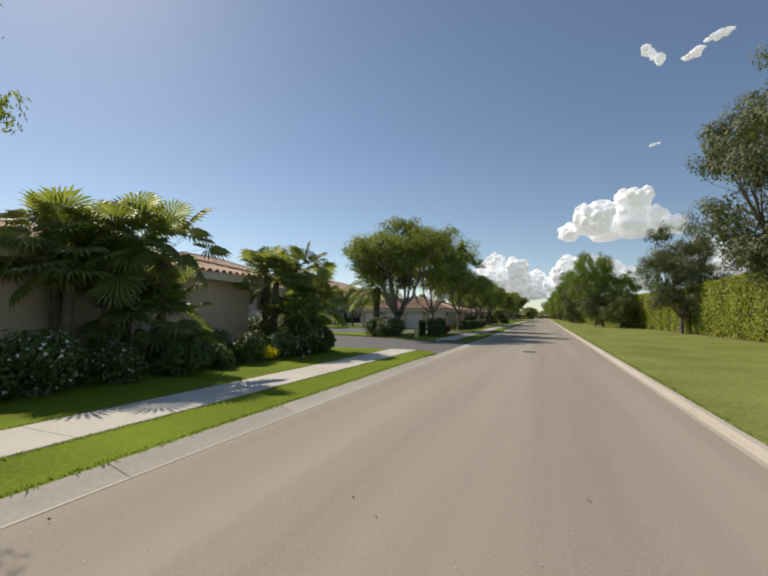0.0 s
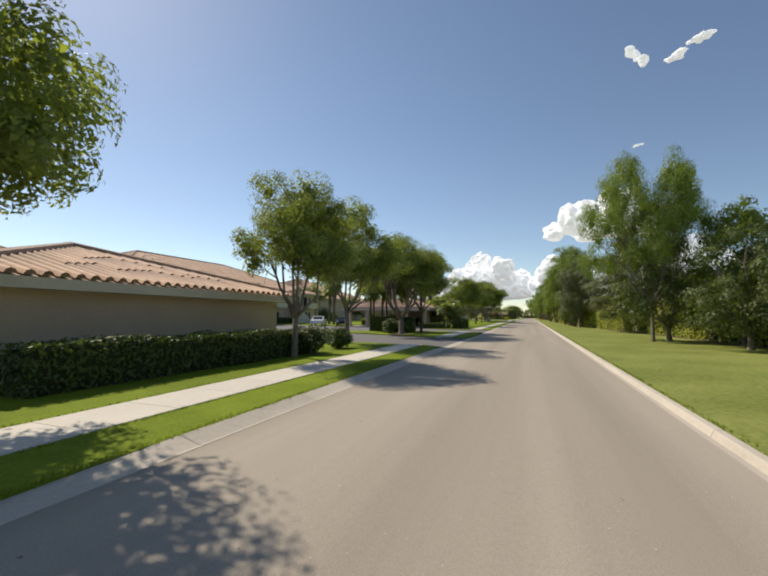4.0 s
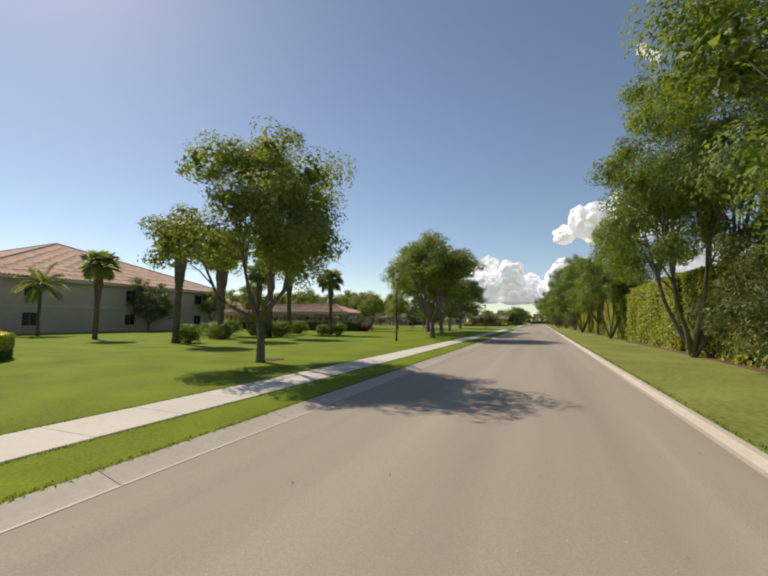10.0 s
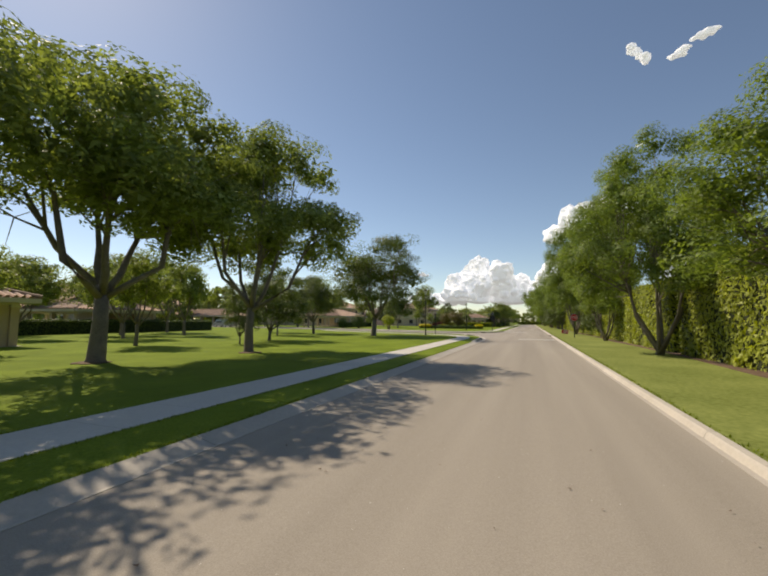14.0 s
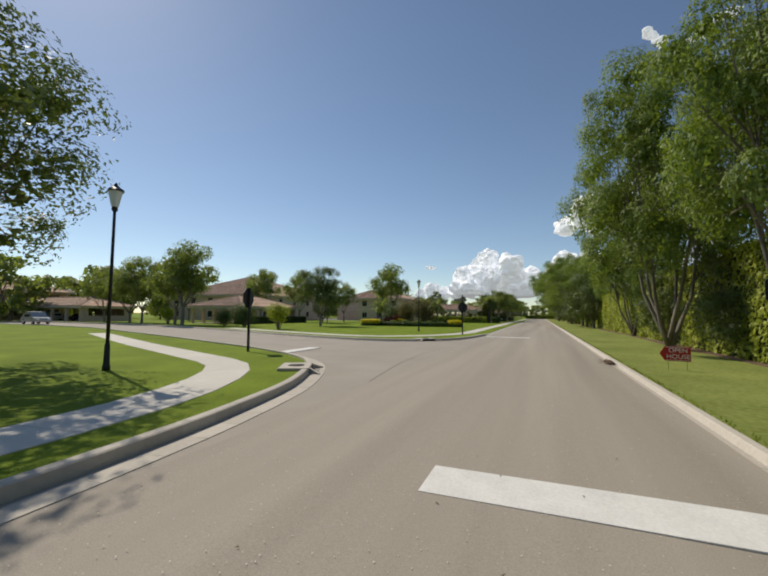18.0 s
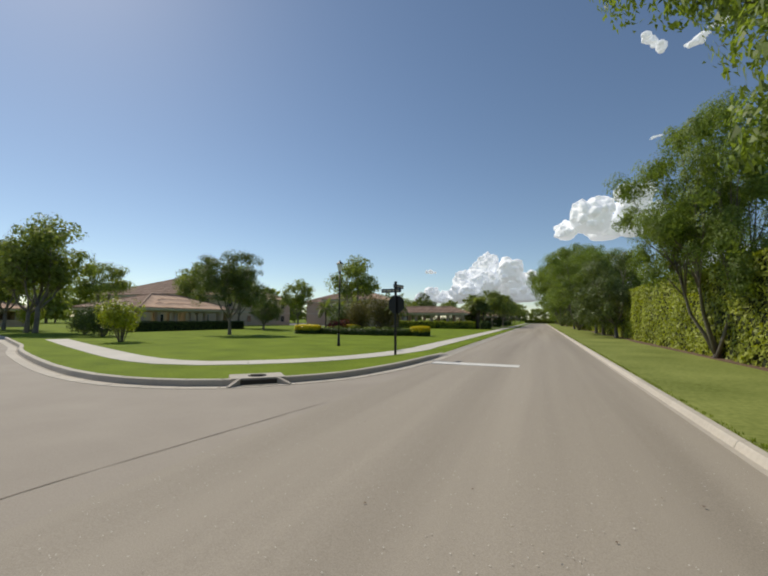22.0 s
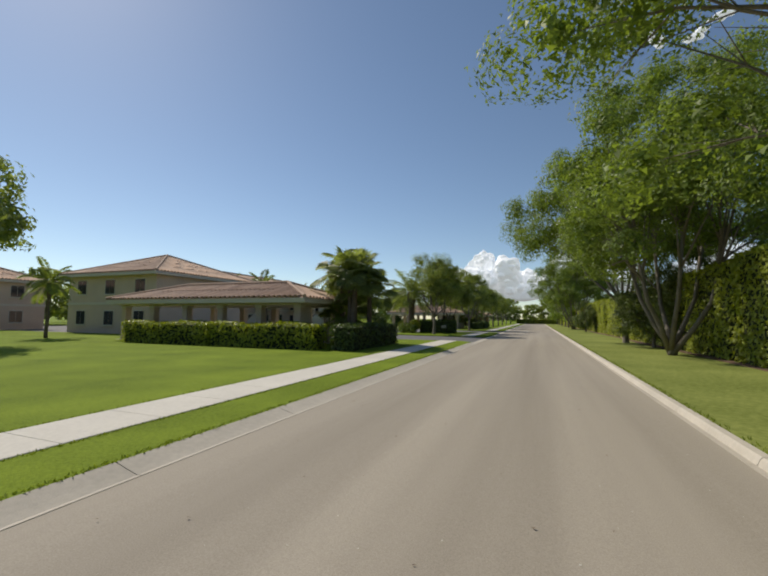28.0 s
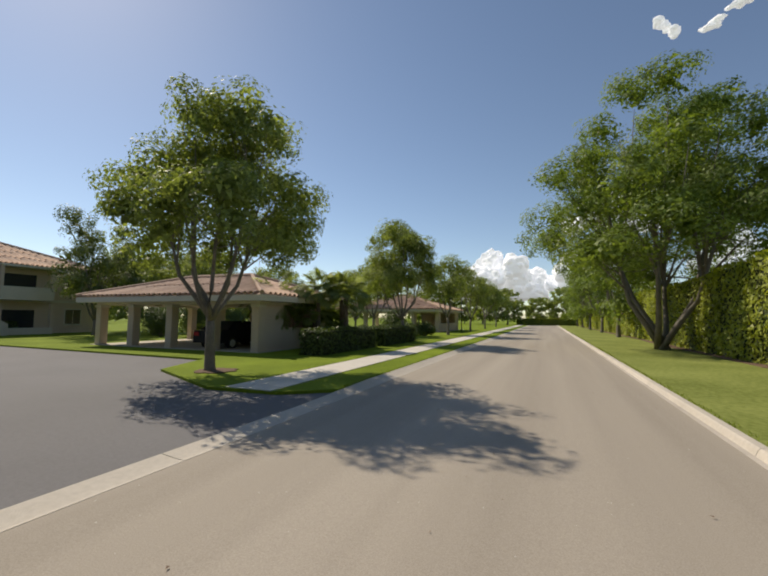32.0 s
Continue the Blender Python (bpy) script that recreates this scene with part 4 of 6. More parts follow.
for x, y, s, tu in ((-31.8, 249.5, 1.7, 30), (-31.6, 254.6, 2.0, 90), (-31.8, 258.4, 1.8, 200), (-31.6, 263.0, 1.7, 10), (-41.5, 104.2, 2.0, 0), (-39.6, 104.6, 2.1, 120), (-34.6, 108.4, 1.5, 40)):
    stand(SLIM, x, y, "slim feather palm in front of a plain wall", "palm tree", "slim palms", tu, s)

# ---- hedges and shrubs ----
HEDGE = [hedge_block(71, 12.0, 1.6, 3.7, HEDGE_LEAF, leaf=0.18, density=115), hedge_block(72, 9.0, 1.6, 3.6, HEDGE_LEAF, leaf=0.18, density=115)]


def hedge_x(y):
    """Plan x of the long hedge's face at y."""
    return 11.3 if y < 48 else 11.3 - (y - 48) * 0.102 if y < 100 else 6.0


y, i = 14.0, 0
while y < 345:
    L = 12.0 if i % 3 else 9.0
    a = math.degrees(math.atan2(hedge_x(y + L / U) - hedge_x(y), L / U))
    stand(HEDGE[0 if i % 3 else 1], hedge_x(y), y, "tall clipped yellow-green ficus hedge", "hedge", "long hedge", -a, (1.0, 1.36 if y < 60 else (1.12 if y > 222 else 1.2) + 0.05 * math.sin(i * 1.9)))
    y += L / U + (0.9 if i % 4 == 2 else 0.0)
    i += 1
LOW = hedge_block(73, 6.0, 1.1, 1.15, SHRUB_LEAF, leaf=0.13, density=190, name="low_hedge")
LOW_LIGHT = hedge_block(74, 6.0, 1.1, 1.1, HEDGE_LEAF, leaf=0.13, density=190, name="low_hedge")
for proto, x, y, turn, s, lab in (
        (LOW, -8.0, 39.5, 0, 0.9, 0), (LOW, -7.9, 43.8, 0, 0.9, 0), (LOW, -7.0, 24.6, 0, (0.62, 1.2), 0), (LOW, -8.0, 26.4, 20, (0.45, 1.0), 0), (LOW, -8.8, 66.5, 90, (0.8, 1.3), 0), (LOW, -9.4, 67.3, 90, (0.7, 1.15), 0), (LOW, -10.9, 86.4, 90, (0.8, 1.5), 0), (LOW, -7.1, 251.5, 90, (0.72, 1.3), 0), (LOW, -7.3, 252.3, 90, (0.68, 1.2), 0), (LOW, -8.3, 76.6, 90, 0.6, 1), (LOW, -7.5, 76.8, 0, 1.05, 0),
        (LOW, -19.9, 132.9, 90, (1.0, 1.25), 0), (LOW, -24.7, 132.9, 90, (1.0, 1.25), 0), (LOW, -29.5, 132.9, 90, (1.0, 1.25), 0), (LOW, -34.3, 132.9, 90, (1.0, 1.25), 0), (LOW, -36.5, 143, 0, (1.0, 1.3), 0), (LOW, -36.9, 147.9, 0, (1.0, 1.3), 0), (LOW, -37.3, 152.8, 0, (1.0, 1.3), 0), (LOW, -37.7, 157.7, 0, (1.0, 1.3), 0), (LOW, -38.1, 162.6, 0, (1.0, 1.3), 0),
        (LOW_LIGHT, -8.6, 228.9, 90, 1.2, 1), (LOW_LIGHT, -14.3, 228.9, 90, 1.2, 1), (LOW, -7.9, 229, 0, 1.15, 0),
        (LOW, -8.0, 267.5, 0, 1.0, 0), (LOW, -7.9, 273, 0, 1.0, 0), (LOW, -34.3, 196.6, 0, 1.0, 0), (LOW, -34.3, 201.5, 0, 1.0, 0), (LOW, -34.3, 206.4, 0, 1.0, 0)):
    stand(proto, x, y, "clipped low hedge, dark glossy leaves" if proto is LOW else "clipped low hedge, bright green leaves", "hedge", "low hedges", turn, s)
for x, y in ((-12.6, 84.9), (-17.0, 84.9), (-11.5, 273.8), (-16.0, 273.8)):
    stand(LOW_LIGHT, x, y, "clipped low hedge behind the carport, bright green leaves", "hedge", "low hedges", 90, 0.92)
for i, (x, y, tu) in enumerate([(-31.2, 26.5 + 5.0 * k, 0) for k in range(6)] + [(-33.6, 61 + 5.0 * k, 0) for k in range(6)] + [(-33.2, 246.5 + 5.0 * k, 0) for k in range(5)]):
    if not (i in (2, 8)):
        stand(LOW, x, y, "clipped low hedge, dark glossy leaves", "hedge", "low hedges", tu, 0.92)
BUSH = [shrub(81, 0.95, 1.25, SHRUB_LEAF, 3600, 0.13, blossom=FLOWER, lumps=14), shrub(82, 0.8, 1.0, SHRUB_LEAF, 3000, 0.12, lumps=13), shrub(83, 1.2, 2.2, HEDGE_LEAF, 2600, 0.14, lumps=14, clear=0.35), shrub(84, 0.7, 0.8, RED_LEAF, 1000, 0.14), shrub(85, 0.8, 0.75, CROTON_LEAF, 1300, 0.12), shrub(86, 1.9, 3.2, SHRUB_LEAF, 4500, 0.16, lumps=22), shrub(87, 0.95, 1.15, LEAF_RIGHT, 2600, 0.13, lumps=15), shrub(88, 1.9, 3.2, OLIVE_LEAF, 7000, 0.14, lumps=24)]
KINDS = (("dark green shrub with white flowers", "shrub"), ("rounded dark green glossy shrub", "shrub"), ("round light green clipped bush", "shrub"), ("low shrub with dark red leaves", "shrub"), ("low shrub with bright yellow leaves", "shrub"), ("tall dense dark green shrub", "shrub"), ("loose olive-green shrub at the foot of a palm", "shrub"), ("big domed shrub with olive-brown leaves", "shrub"))
HEAD = [((0, 1, 1, 0, 1)[i % 5], -7.5 - 0.9 * (i % 2) + 0.15 * math.sin(i * 2.3), -1.0 + i * 0.62, 0.86 + 0.16 * math.sin(i * 1.7), i * 61) for i in range(23)]
for k, x, y, s, tu in HEAD + list((
        (1, -7.6, 12.0, 1.25, 10), (0, -8.5, 12.6, 1.3, 60), (1, -9.4, 13.0, 1.35, 110), (1, -8.4, 13.4, 1.1, 160), (0, -10.2, 12.7, 1.2, 210), (4, -7.6, 9.4, 0.8, 0), (2, -8.2, 8.0, 0.5, 0), (0, -10.4, 24.0, 1.1, 0), (0, -9.4, 23.6, 0.9, 90), (0, -9.8, 25.0, 1.15, 50), (0, -9.0, 24.2, 1.1, 150), (3, -6.7, 27.6, 0.9, 0), (3, -6.8, 28.4, 1.0, 60), (3, -7.4, 30.2, 0.7, 0), (1, -10.5, 26, 1.0, 9),
        (1, -7.8, 37.9, 1.0, 0), (0, -7.0, 47.6, 0.9, 20), (1, -7.2, 50, 1.0, 70),
        (0, -9.8, 63.6, 1.0, 0), (1, -8.8, 64.6, 1.0, 30), (1, -9.0, 66.5, 0.8, 80), (1, -10.6, 66.0, 0.9, 10), (3, -14.2, 64.8, 0.5, 0),
        (6, -18.1, 106.9, 1.1, 0), (6, -20.9, 111.9, 1.2, 20), (6, -19.6, 111.0, 1.1, 120), (6, -24.7, 117.2, 1.3, 40), (6, -25.9, 116.2, 1.1, 90), (6, -18.5, 115.8, 1.25, 60), (6, -19.9, 115.0, 1.2, 160), (6, -21.5, 122.8, 1.3, 0), (6, -22.9, 121.8, 1.2, 70), (6, -16.8, 121.9, 1.15, 80), (6, -18.1, 121.5, 1.0, 150), (3, -19.2, 133.4, 1.5, 80), (3, -20.3, 133.9, 1.7, 10),
        (2, -20.9, 187.2, 1.3, 0), (5, -37.8, 104.6, 1.1, 0), (6, -36.4, 104.9, 1.8, 30), (5, -45.5, 104.4, 1.2, 60), (2, -41.5, 193.6, 1.2, 20), (7, -13.0, 205.2, 1.3, 0), (7, -15.6, 205.8, 1.15, 70), (5, -17.6, 207.0, 1.1, 70),
        (3, -16.9, 204.2, 1.9, 30),
        (6, -16.2, 202.9, 0.75, 0), (6, -14.8, 203.2, 0.8, 50), (6, -13.3, 203.0, 0.7, 100), (6, -11.9, 203.3, 0.75, 150), (6, -10.6, 203.2, 0.7, 200),
        (6, -11.7, 250.6, 1.0, 0), (2, -11.0, 251.0, 0.75, 40), (6, -10.9, 250.2, 0.85, 80), (6, -12.2, 251.4, 0.9, 120),
        (5, -21.0, 275.0, 0.9, 0), (5, -23.2, 274.2, 0.8, 40), (5, -19.4, 276.4, 0.85, 80), (5, -25.4, 275.4, 0.9, 120), (1, -8.2, 270.5, 1.3, 0), (1, -8.2, 279, 1.3, 0), (1, -8.4, 284, 1.3, 30), (5, -9.5, 281, 0.8, 0), (5, -27.5, 190.6, 1.0, 0), (5, -31, 191.6, 0.75, 0))):
    stand(BUSH[k], x, y, KINDS[k][0], KINDS[k][1], "shrubs", tu, s)


def flower_bed(x0, x1, y0, y1, label, top_mat, height=0.7, edge_mat=None):
    """A kidney-shaped planting bed: clipped dark rim, coloured top."""
    root = thing("flower_bed", (0, 0, LAWN_Z), label, "flower bed")
    rng = np.random.default_rng(int(-x0 * 10))
    cx, cy, rx, ry = (x0 + x1) / 2 * U, (y0 + y1) / 2 * U, (x1 - x0) / 2 * U, (y1 - y0) / 2 * U
    n = int(rx * ry * 900)
    a, r = rng.uniform(0, 2 * math.pi, n), np.sqrt(rng.random(n))
    z = height * (0.8 + 0.25 * rng.random(n)) * (1 - 0.1 * r ** 6)
    p = np.stack([cx + rx * r * np.cos(a), cy + ry * r * np.sin(a), z], 1)
    v, f = leaf_cloud(rng, p, np.tile([0, 0, 1.0], (n, 1)), 0.16, 0.11)
    new("blossom_top", leaf_mesh("blossom_top", v, f, top_mat)).parent = root
    k = int((rx + ry) * 500)
    a = rng.uniform(0, 2 * math.pi, k)
    p = np.stack([cx + rx * 1.04 * np.cos(a), cy + ry * 1.04 * np.sin(a), height * (0.42 + 0.5 * rng.random(k))], 1)
    w, h = leaf_cloud(rng, p, np.stack([np.cos(a), np.sin(a), 0.6 + 0 * a], 1), 0.16, 0.11)
    new("blossom_edge", leaf_mesh("blossom_edge", w, h, edge_mat or top_mat)).parent = root
    m = int((rx + ry) * 900)
    a = rng.uniform(0, 2 * math.pi, m)
    p = np.stack([cx + rx * 1.03 * np.cos(a), cy + ry * 1.03 * np.sin(a), rng.random(m) * height * 0.5], 1)
    v, f = leaf_cloud(rng, p, np.stack([np.cos(a), np.sin(a), 0.3 + 0 * a], 1), 0.15, 0.09)
    new("rim", leaf_mesh("rim", v, f, SHRUB_LEAF)).parent = root
    pts = [(cx + rx * 0.97 * math.cos(t * math.pi / 16), cy + ry * 0.97 * math.sin(t * math.pi / 16)) for t in range(32)]
    vs = [(x, y, -0.02) for x, y in pts] + [(x, y, height * 0.72) for x, y in pts]
    # solid core, the bed's inner shade put into its dark colour
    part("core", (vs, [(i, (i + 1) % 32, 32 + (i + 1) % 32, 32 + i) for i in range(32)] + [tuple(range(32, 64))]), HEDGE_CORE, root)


flower_bed(-23.0, -15.0, 94.4, 98.6, "oval bed of yellow-topped clipped shrubs on the lawn", CROTON_LEAF, 1.05, HEDGE_LEAF)
flower_bed(-19.4, -8.5, 201.9, 205.0, "low dark planting bed in front of shrubs", SHRUB_LEAF, 0.6)
for x0, x1, y0, y1 in ((-20.0, -17.7, 201.5, 203.1), (-9.7, -8.2, 202.3, 203.8), (-17.4, -15.2, 204.5, 205.8)):
    flower_bed(x0, x1, y0, y1, "block of bright yellow clipped shrubs at the planting bed", CROTON_LEAF, 0.95)


# ---- buildings ----
def tile_roof(root, x0, x1, y0, y1, z, pitch=0.36, over=0.7, name="roof", step=0.36):
    """Hip roof: closed deck with fascia, rows of barrel tiles up each slope, caps on hips and ridge."""
    x0, x1, y0, y1 = x0 - over, x1 + over, y0 - over, y1 + over
    w, l = x1 - x0, y1 - y0
    D = min(w, l) / 2
    rise = D * pitch
    c = [Vector((x0, y0, z)), Vector((x1, y0, z)), Vector((x1, y1, z)), Vector((x0, y1, z))]
    if w >= l:
        r = [Vector((x0 + D, y0 + D, z + rise)), Vector((x1 - D, y0 + D, z + rise))]
        hips = ((0, 0), (3, 0), (1, 1), (2, 1))
    else:
        r = [Vector((x0 + D, y0 + D, z + rise)), Vector((x0 + D, y1 - D, z + rise))]
        hips = ((0, 0), (1, 0), (2, 1), (3, 1))
    deck = [tuple(v - Vector((0, 0, 0.05))) for v in c] + [tuple(v - Vector((0, 0, 0.05))) for v in r]
    low = [(v.x, v.y, z - 0.32) for v in c]
    if w >= l:
        faces = [(0, 1, 5, 4), (1, 2, 5), (2, 3, 4, 5), (3, 0, 4)]
    else:
        faces = [(0, 1, 4), (1, 2, 5, 4), (2, 3, 5), (3, 0, 4, 5)]
    roof = part(name, (deck + low, faces), TILE, root)
    part("fascia", (deck[:4] + low, [(0, 4, 5, 1), (1, 5, 6, 2), (2, 6, 7, 3), (3, 7, 4, 0), (4, 7, 6, 5)]), TRIM, root)
    vs, fs = [], []
    for k in range(4):
        a, b = c[k], c[(k + 1) % 4]
        d = (b - a)
        L = d.length
        d.normalize()
        n = Vector((-d.y, d.x, 0))
        m = int(L / step)
        for i in range(m):
            u = (i + 0.5) * L / m
            run = min(u, L - u, D)
            if run < 0.25:
                continue
            rows = max(1, int(run / 1.6))
            for q in range(rows):
                s0, s1 = run * q / rows, run * (q + 1) / rows
                o = len(vs)
                for s, lift in ((s0 - 0.04, 0.035), (s1, 0.0)):
                    base = a + d * u + n * s + Vector((0, 0, s * pitch + lift))
                    for du, dz in ((-0.5, -0.04), (-0.28, 0.055), (0, 0.085), (0.28, 0.055), (0.5, -0.04)):
                        p = base + d * (du * step * 0.8) + Vector((0, 0, dz))
                        vs.append(tuple(p))
                for j in range(4):
                    fs.append((o + j, o + j + 1, o + 6 + j, o + 5 + j))
                fs.append((o, o + 1, o + 2, o + 3, o + 4))
    shade(part("tiles", (vs, fs), TILE, roof))["kind"] = "stuff"
    for i, j in hips:
        part("hip_cap", tube([tuple(c[i] + Vector((0, 0, 0.06))), tuple(r[j] + Vector((0, 0, 0.1)))], [0.11, 0.11], 6), TILE, roof)
    if (r[1] - r[0]).length > 0.1:
        part("ridge_cap", tube([tuple(r[0] + Vector((0, 0, 0.1))), tuple(r[1] + Vector((0, 0, 0.1)))], [0.12, 0.12], 6), TILE, roof)
    return roof


def window(root, x, y, z, w, h, face, shutters=False):
    """A window with frame, sill and two panes on a wall facing 'x+' or 'y-'."""
    def put(name, a0, a1, d0, d1, z0, z1, mat, par, label=""):
        bm = boxed(x - d1 if face == "x-" else x + d0, x - d0 if face == "x-" else x + d1, y + a0, y + a1, z + z0, z + z1) if face != "y-" else boxed(x + a0, x + a1, y - d1, y - d0, z + z0, z + z1)
        return part(name, bm, mat, par, label)
    win = put("window", -w / 2 - 0.08, w / 2 + 0.08, -0.05, 0.04, -0.08, h + 0.08, TRIM, root)
    put("pane", -w / 2, -0.02, 0.0, 0.055, 0, h, GLASS, win, "dark glass pane")
    put("pane", 0.02, w / 2, 0.0, 0.055, 0, h, GLASS, win, "dark glass pane")
    put("sill", -w / 2 - 0.12, w / 2 + 0.12, 0.0, 0.12, -0.14, -0.07, TRIM, win)


def carport(x0, x1, y0, y1, h, label, front="y-", bays=5, solid_end=True, turn=0.0):
    """Open carport: piers along the front and back, low back wall, beams, hip roof of barrel tiles."""
    x0, x1, y0, y1 = x0 * U, x1 * U, y0 * U, y1 * U
    root = thing("carport", ((x0 + x1) / 2, (y0 + y1) / 2, 0.0), label, "carport", "carports", turn)
    ox, oy = (x0 + x1) / 2, (y0 + y1) / 2
    x0, x1, y0, y1 = x0 - ox, x1 - ox, y0 - oy, y1 - oy
    part("floor_slab", boxed(x0 - 0.2, x1 + 0.2, y0 - 0.2, y1 + 0.2, -0.1, LAWN_Z + 0.02), CONCRETE, root)
    n = bays
    for i in range(n + 1):
        x = x0 + (x1 - x0) * i / n
        x = min(max(x, x0 + 0.22), x1 - 0.22)
        for y in (y0 + 0.22, y1 - 0.22):
            part("pier", boxed(x - 0.22, x + 0.22, y - 0.22, y + 0.22, 0, h - 0.3, bevel=0.02), STUCCO, root)
            part("pier_cap", boxed(x - 0.27, x + 0.27, y - 0.27, y + 0.27, h - 0.45, h - 0.31, bevel=0.015), TRIM, root)
    for y in (y0 + 0.22, y1 - 0.22):
        part("beam", boxed(x0, x1, y - 0.2, y + 0.2, h - 0.31, h + 0.02), TRIM, root)
    for x in (x0 + 0.22, x1 - 0.22):
        part("beam", boxed(x - 0.2, x + 0.2, y0 + 0.42, y1 - 0.42, h - 0.31, h + 0.02), TRIM, root)
    part("ceiling_deck", boxed(x0 + 0.1, x1 - 0.1, y0 + 0.1, y1 - 0.1, h + 0.03, h + 0.12), TRIM, root)
    back = y1 if front == "y-" else y0
    s = -1 if front == "y-" else 1
    half = x0 + (x1 - x0) * (0.58 if front == "y-" else 1.0) - (0 if front == "y-" else 0.44)
    part("low_wall", boxed(x0 + 0.44, half - 0.002, min(back + s * 0.16, back + s * 0.32), max(back + s * 0.16, back + s * 0.32), 0, 0.75 if front == "y-" else 1.1), STUCCO, root)
    if front == "y-":
        part("back_wall", boxed(half, x1 - 0.44, back - 0.32, back - 0.16, 0, h - 0.32), STUCCO, root)
    if solid_end:
        q = y0 + (y1 - y0) * 0.3
        for a, b, z0, z1 in ((y0 + 0.44, q, 0, h - 0.31), (q, y1 - 0.44, 0, 1.2), (y1 - 2.2, y1 - 0.44, 1.2, h - 0.31)):
            part("end_wall", boxed(x1 - 0.32, x1 - 0.12, a + 0.002, b - 0.002, z0, z1), STUCCO, root)
    else:
        for a, b in ((y0 + 0.44, y0 + 1.4), (y1 - 1.4, y1 - 0.44)):
            part("end_wall", boxed(x1 - 0.32, x1 - 0.12, a, b, 0, h - 0.31), STUCCO, root)
        part("end_wall", boxed(x1 - 0.32, x1 - 0.12, y0 + 1.402, y1 - 1.402, 0, 1.1), STUCCO, root)
    tile_roof(root, x0, x1, y0, y1, h + 0.14, pitch=0.31)
    return root


def garage(x0, x1, y0, y1, h, label, doors=4):
    """Row of garages: stucco body, recessed panelled white doors with trim and wall lamps, hip roof."""
    x0, x1, y0, y1 = x0 * U, x1 * U, y0 * U, y1 * U
    root = thing("garage", ((x0 + x1) / 2, (y0 + y1) / 2, 0.0), label, "garage")
    ox, oy = (x0 + x1) / 2, (y0 + y1) / 2
    x0, x1, y0, y1 = x0 - ox, x1 - ox, y0 - oy, y1 - oy
    dh = 2.15
    part("wall", boxed(x0, x1, y0 + 0.5, y1, -0.05, h + 0.1), STUCCO, root)
    part("wall", boxed(x0, x1, y0, y0 + 0.498, dh, h + 0.1), STUCCO, root)
    if doors:
        pw = (x1 - x0) / doors
        dw = pw - 0.75
        for i in range(doors + 1):
            c = x0 + pw * i
            a, b = max(x0, c - 0.375), min(x1, c + 0.375)
            part("pier", boxed(a, b, y0, y0 + 0.498, -0.05, dh - 0.002), STUCCO, root)
            part("plinth", boxed(a - 0.03, b + 0.03, y0 - 0.06, y0 + 0.01, -0.05, 0.45, bevel=0.012), TRIM, root)
            if 0 < i < doors + 1:
                lampb = part("wall_lamp", boxed(c - 0.09, c + 0.09, y0 - 0.16, y0 - 0.002, 1.85, 2.12, bevel=0.02), BLACK, root)
        for i in range(doors):
            c = x0 + pw * (i + 0.5)
            door = part("door", boxed(c - dw / 2, c + dw / 2, y0 + 0.3, y0 + 0.35, 0.0, dh), DOOR, root)
            for k in range(4):
                for j in range(4):
                    xa = c - dw / 2 + dw * (j + 0.12) / 4
                    part("panel", boxed(xa, xa + dw * 0.19, y0 + 0.28, y0 + 0.302, 0.1 + k * 0.53, 0.47 + k * 0.53, bevel=0.008), DOOR, door)
            part("door_frame", boxed(c - dw / 2 - 0.002, c + dw / 2 + 0.002, y0 - 0.03, y0 + 0.02, dh - 0.001, dh + 0.14), TRIM, root)
    tile_roof(root, x0, x1, y0, y1, h + 0.12, pitch=0.27)
    return root


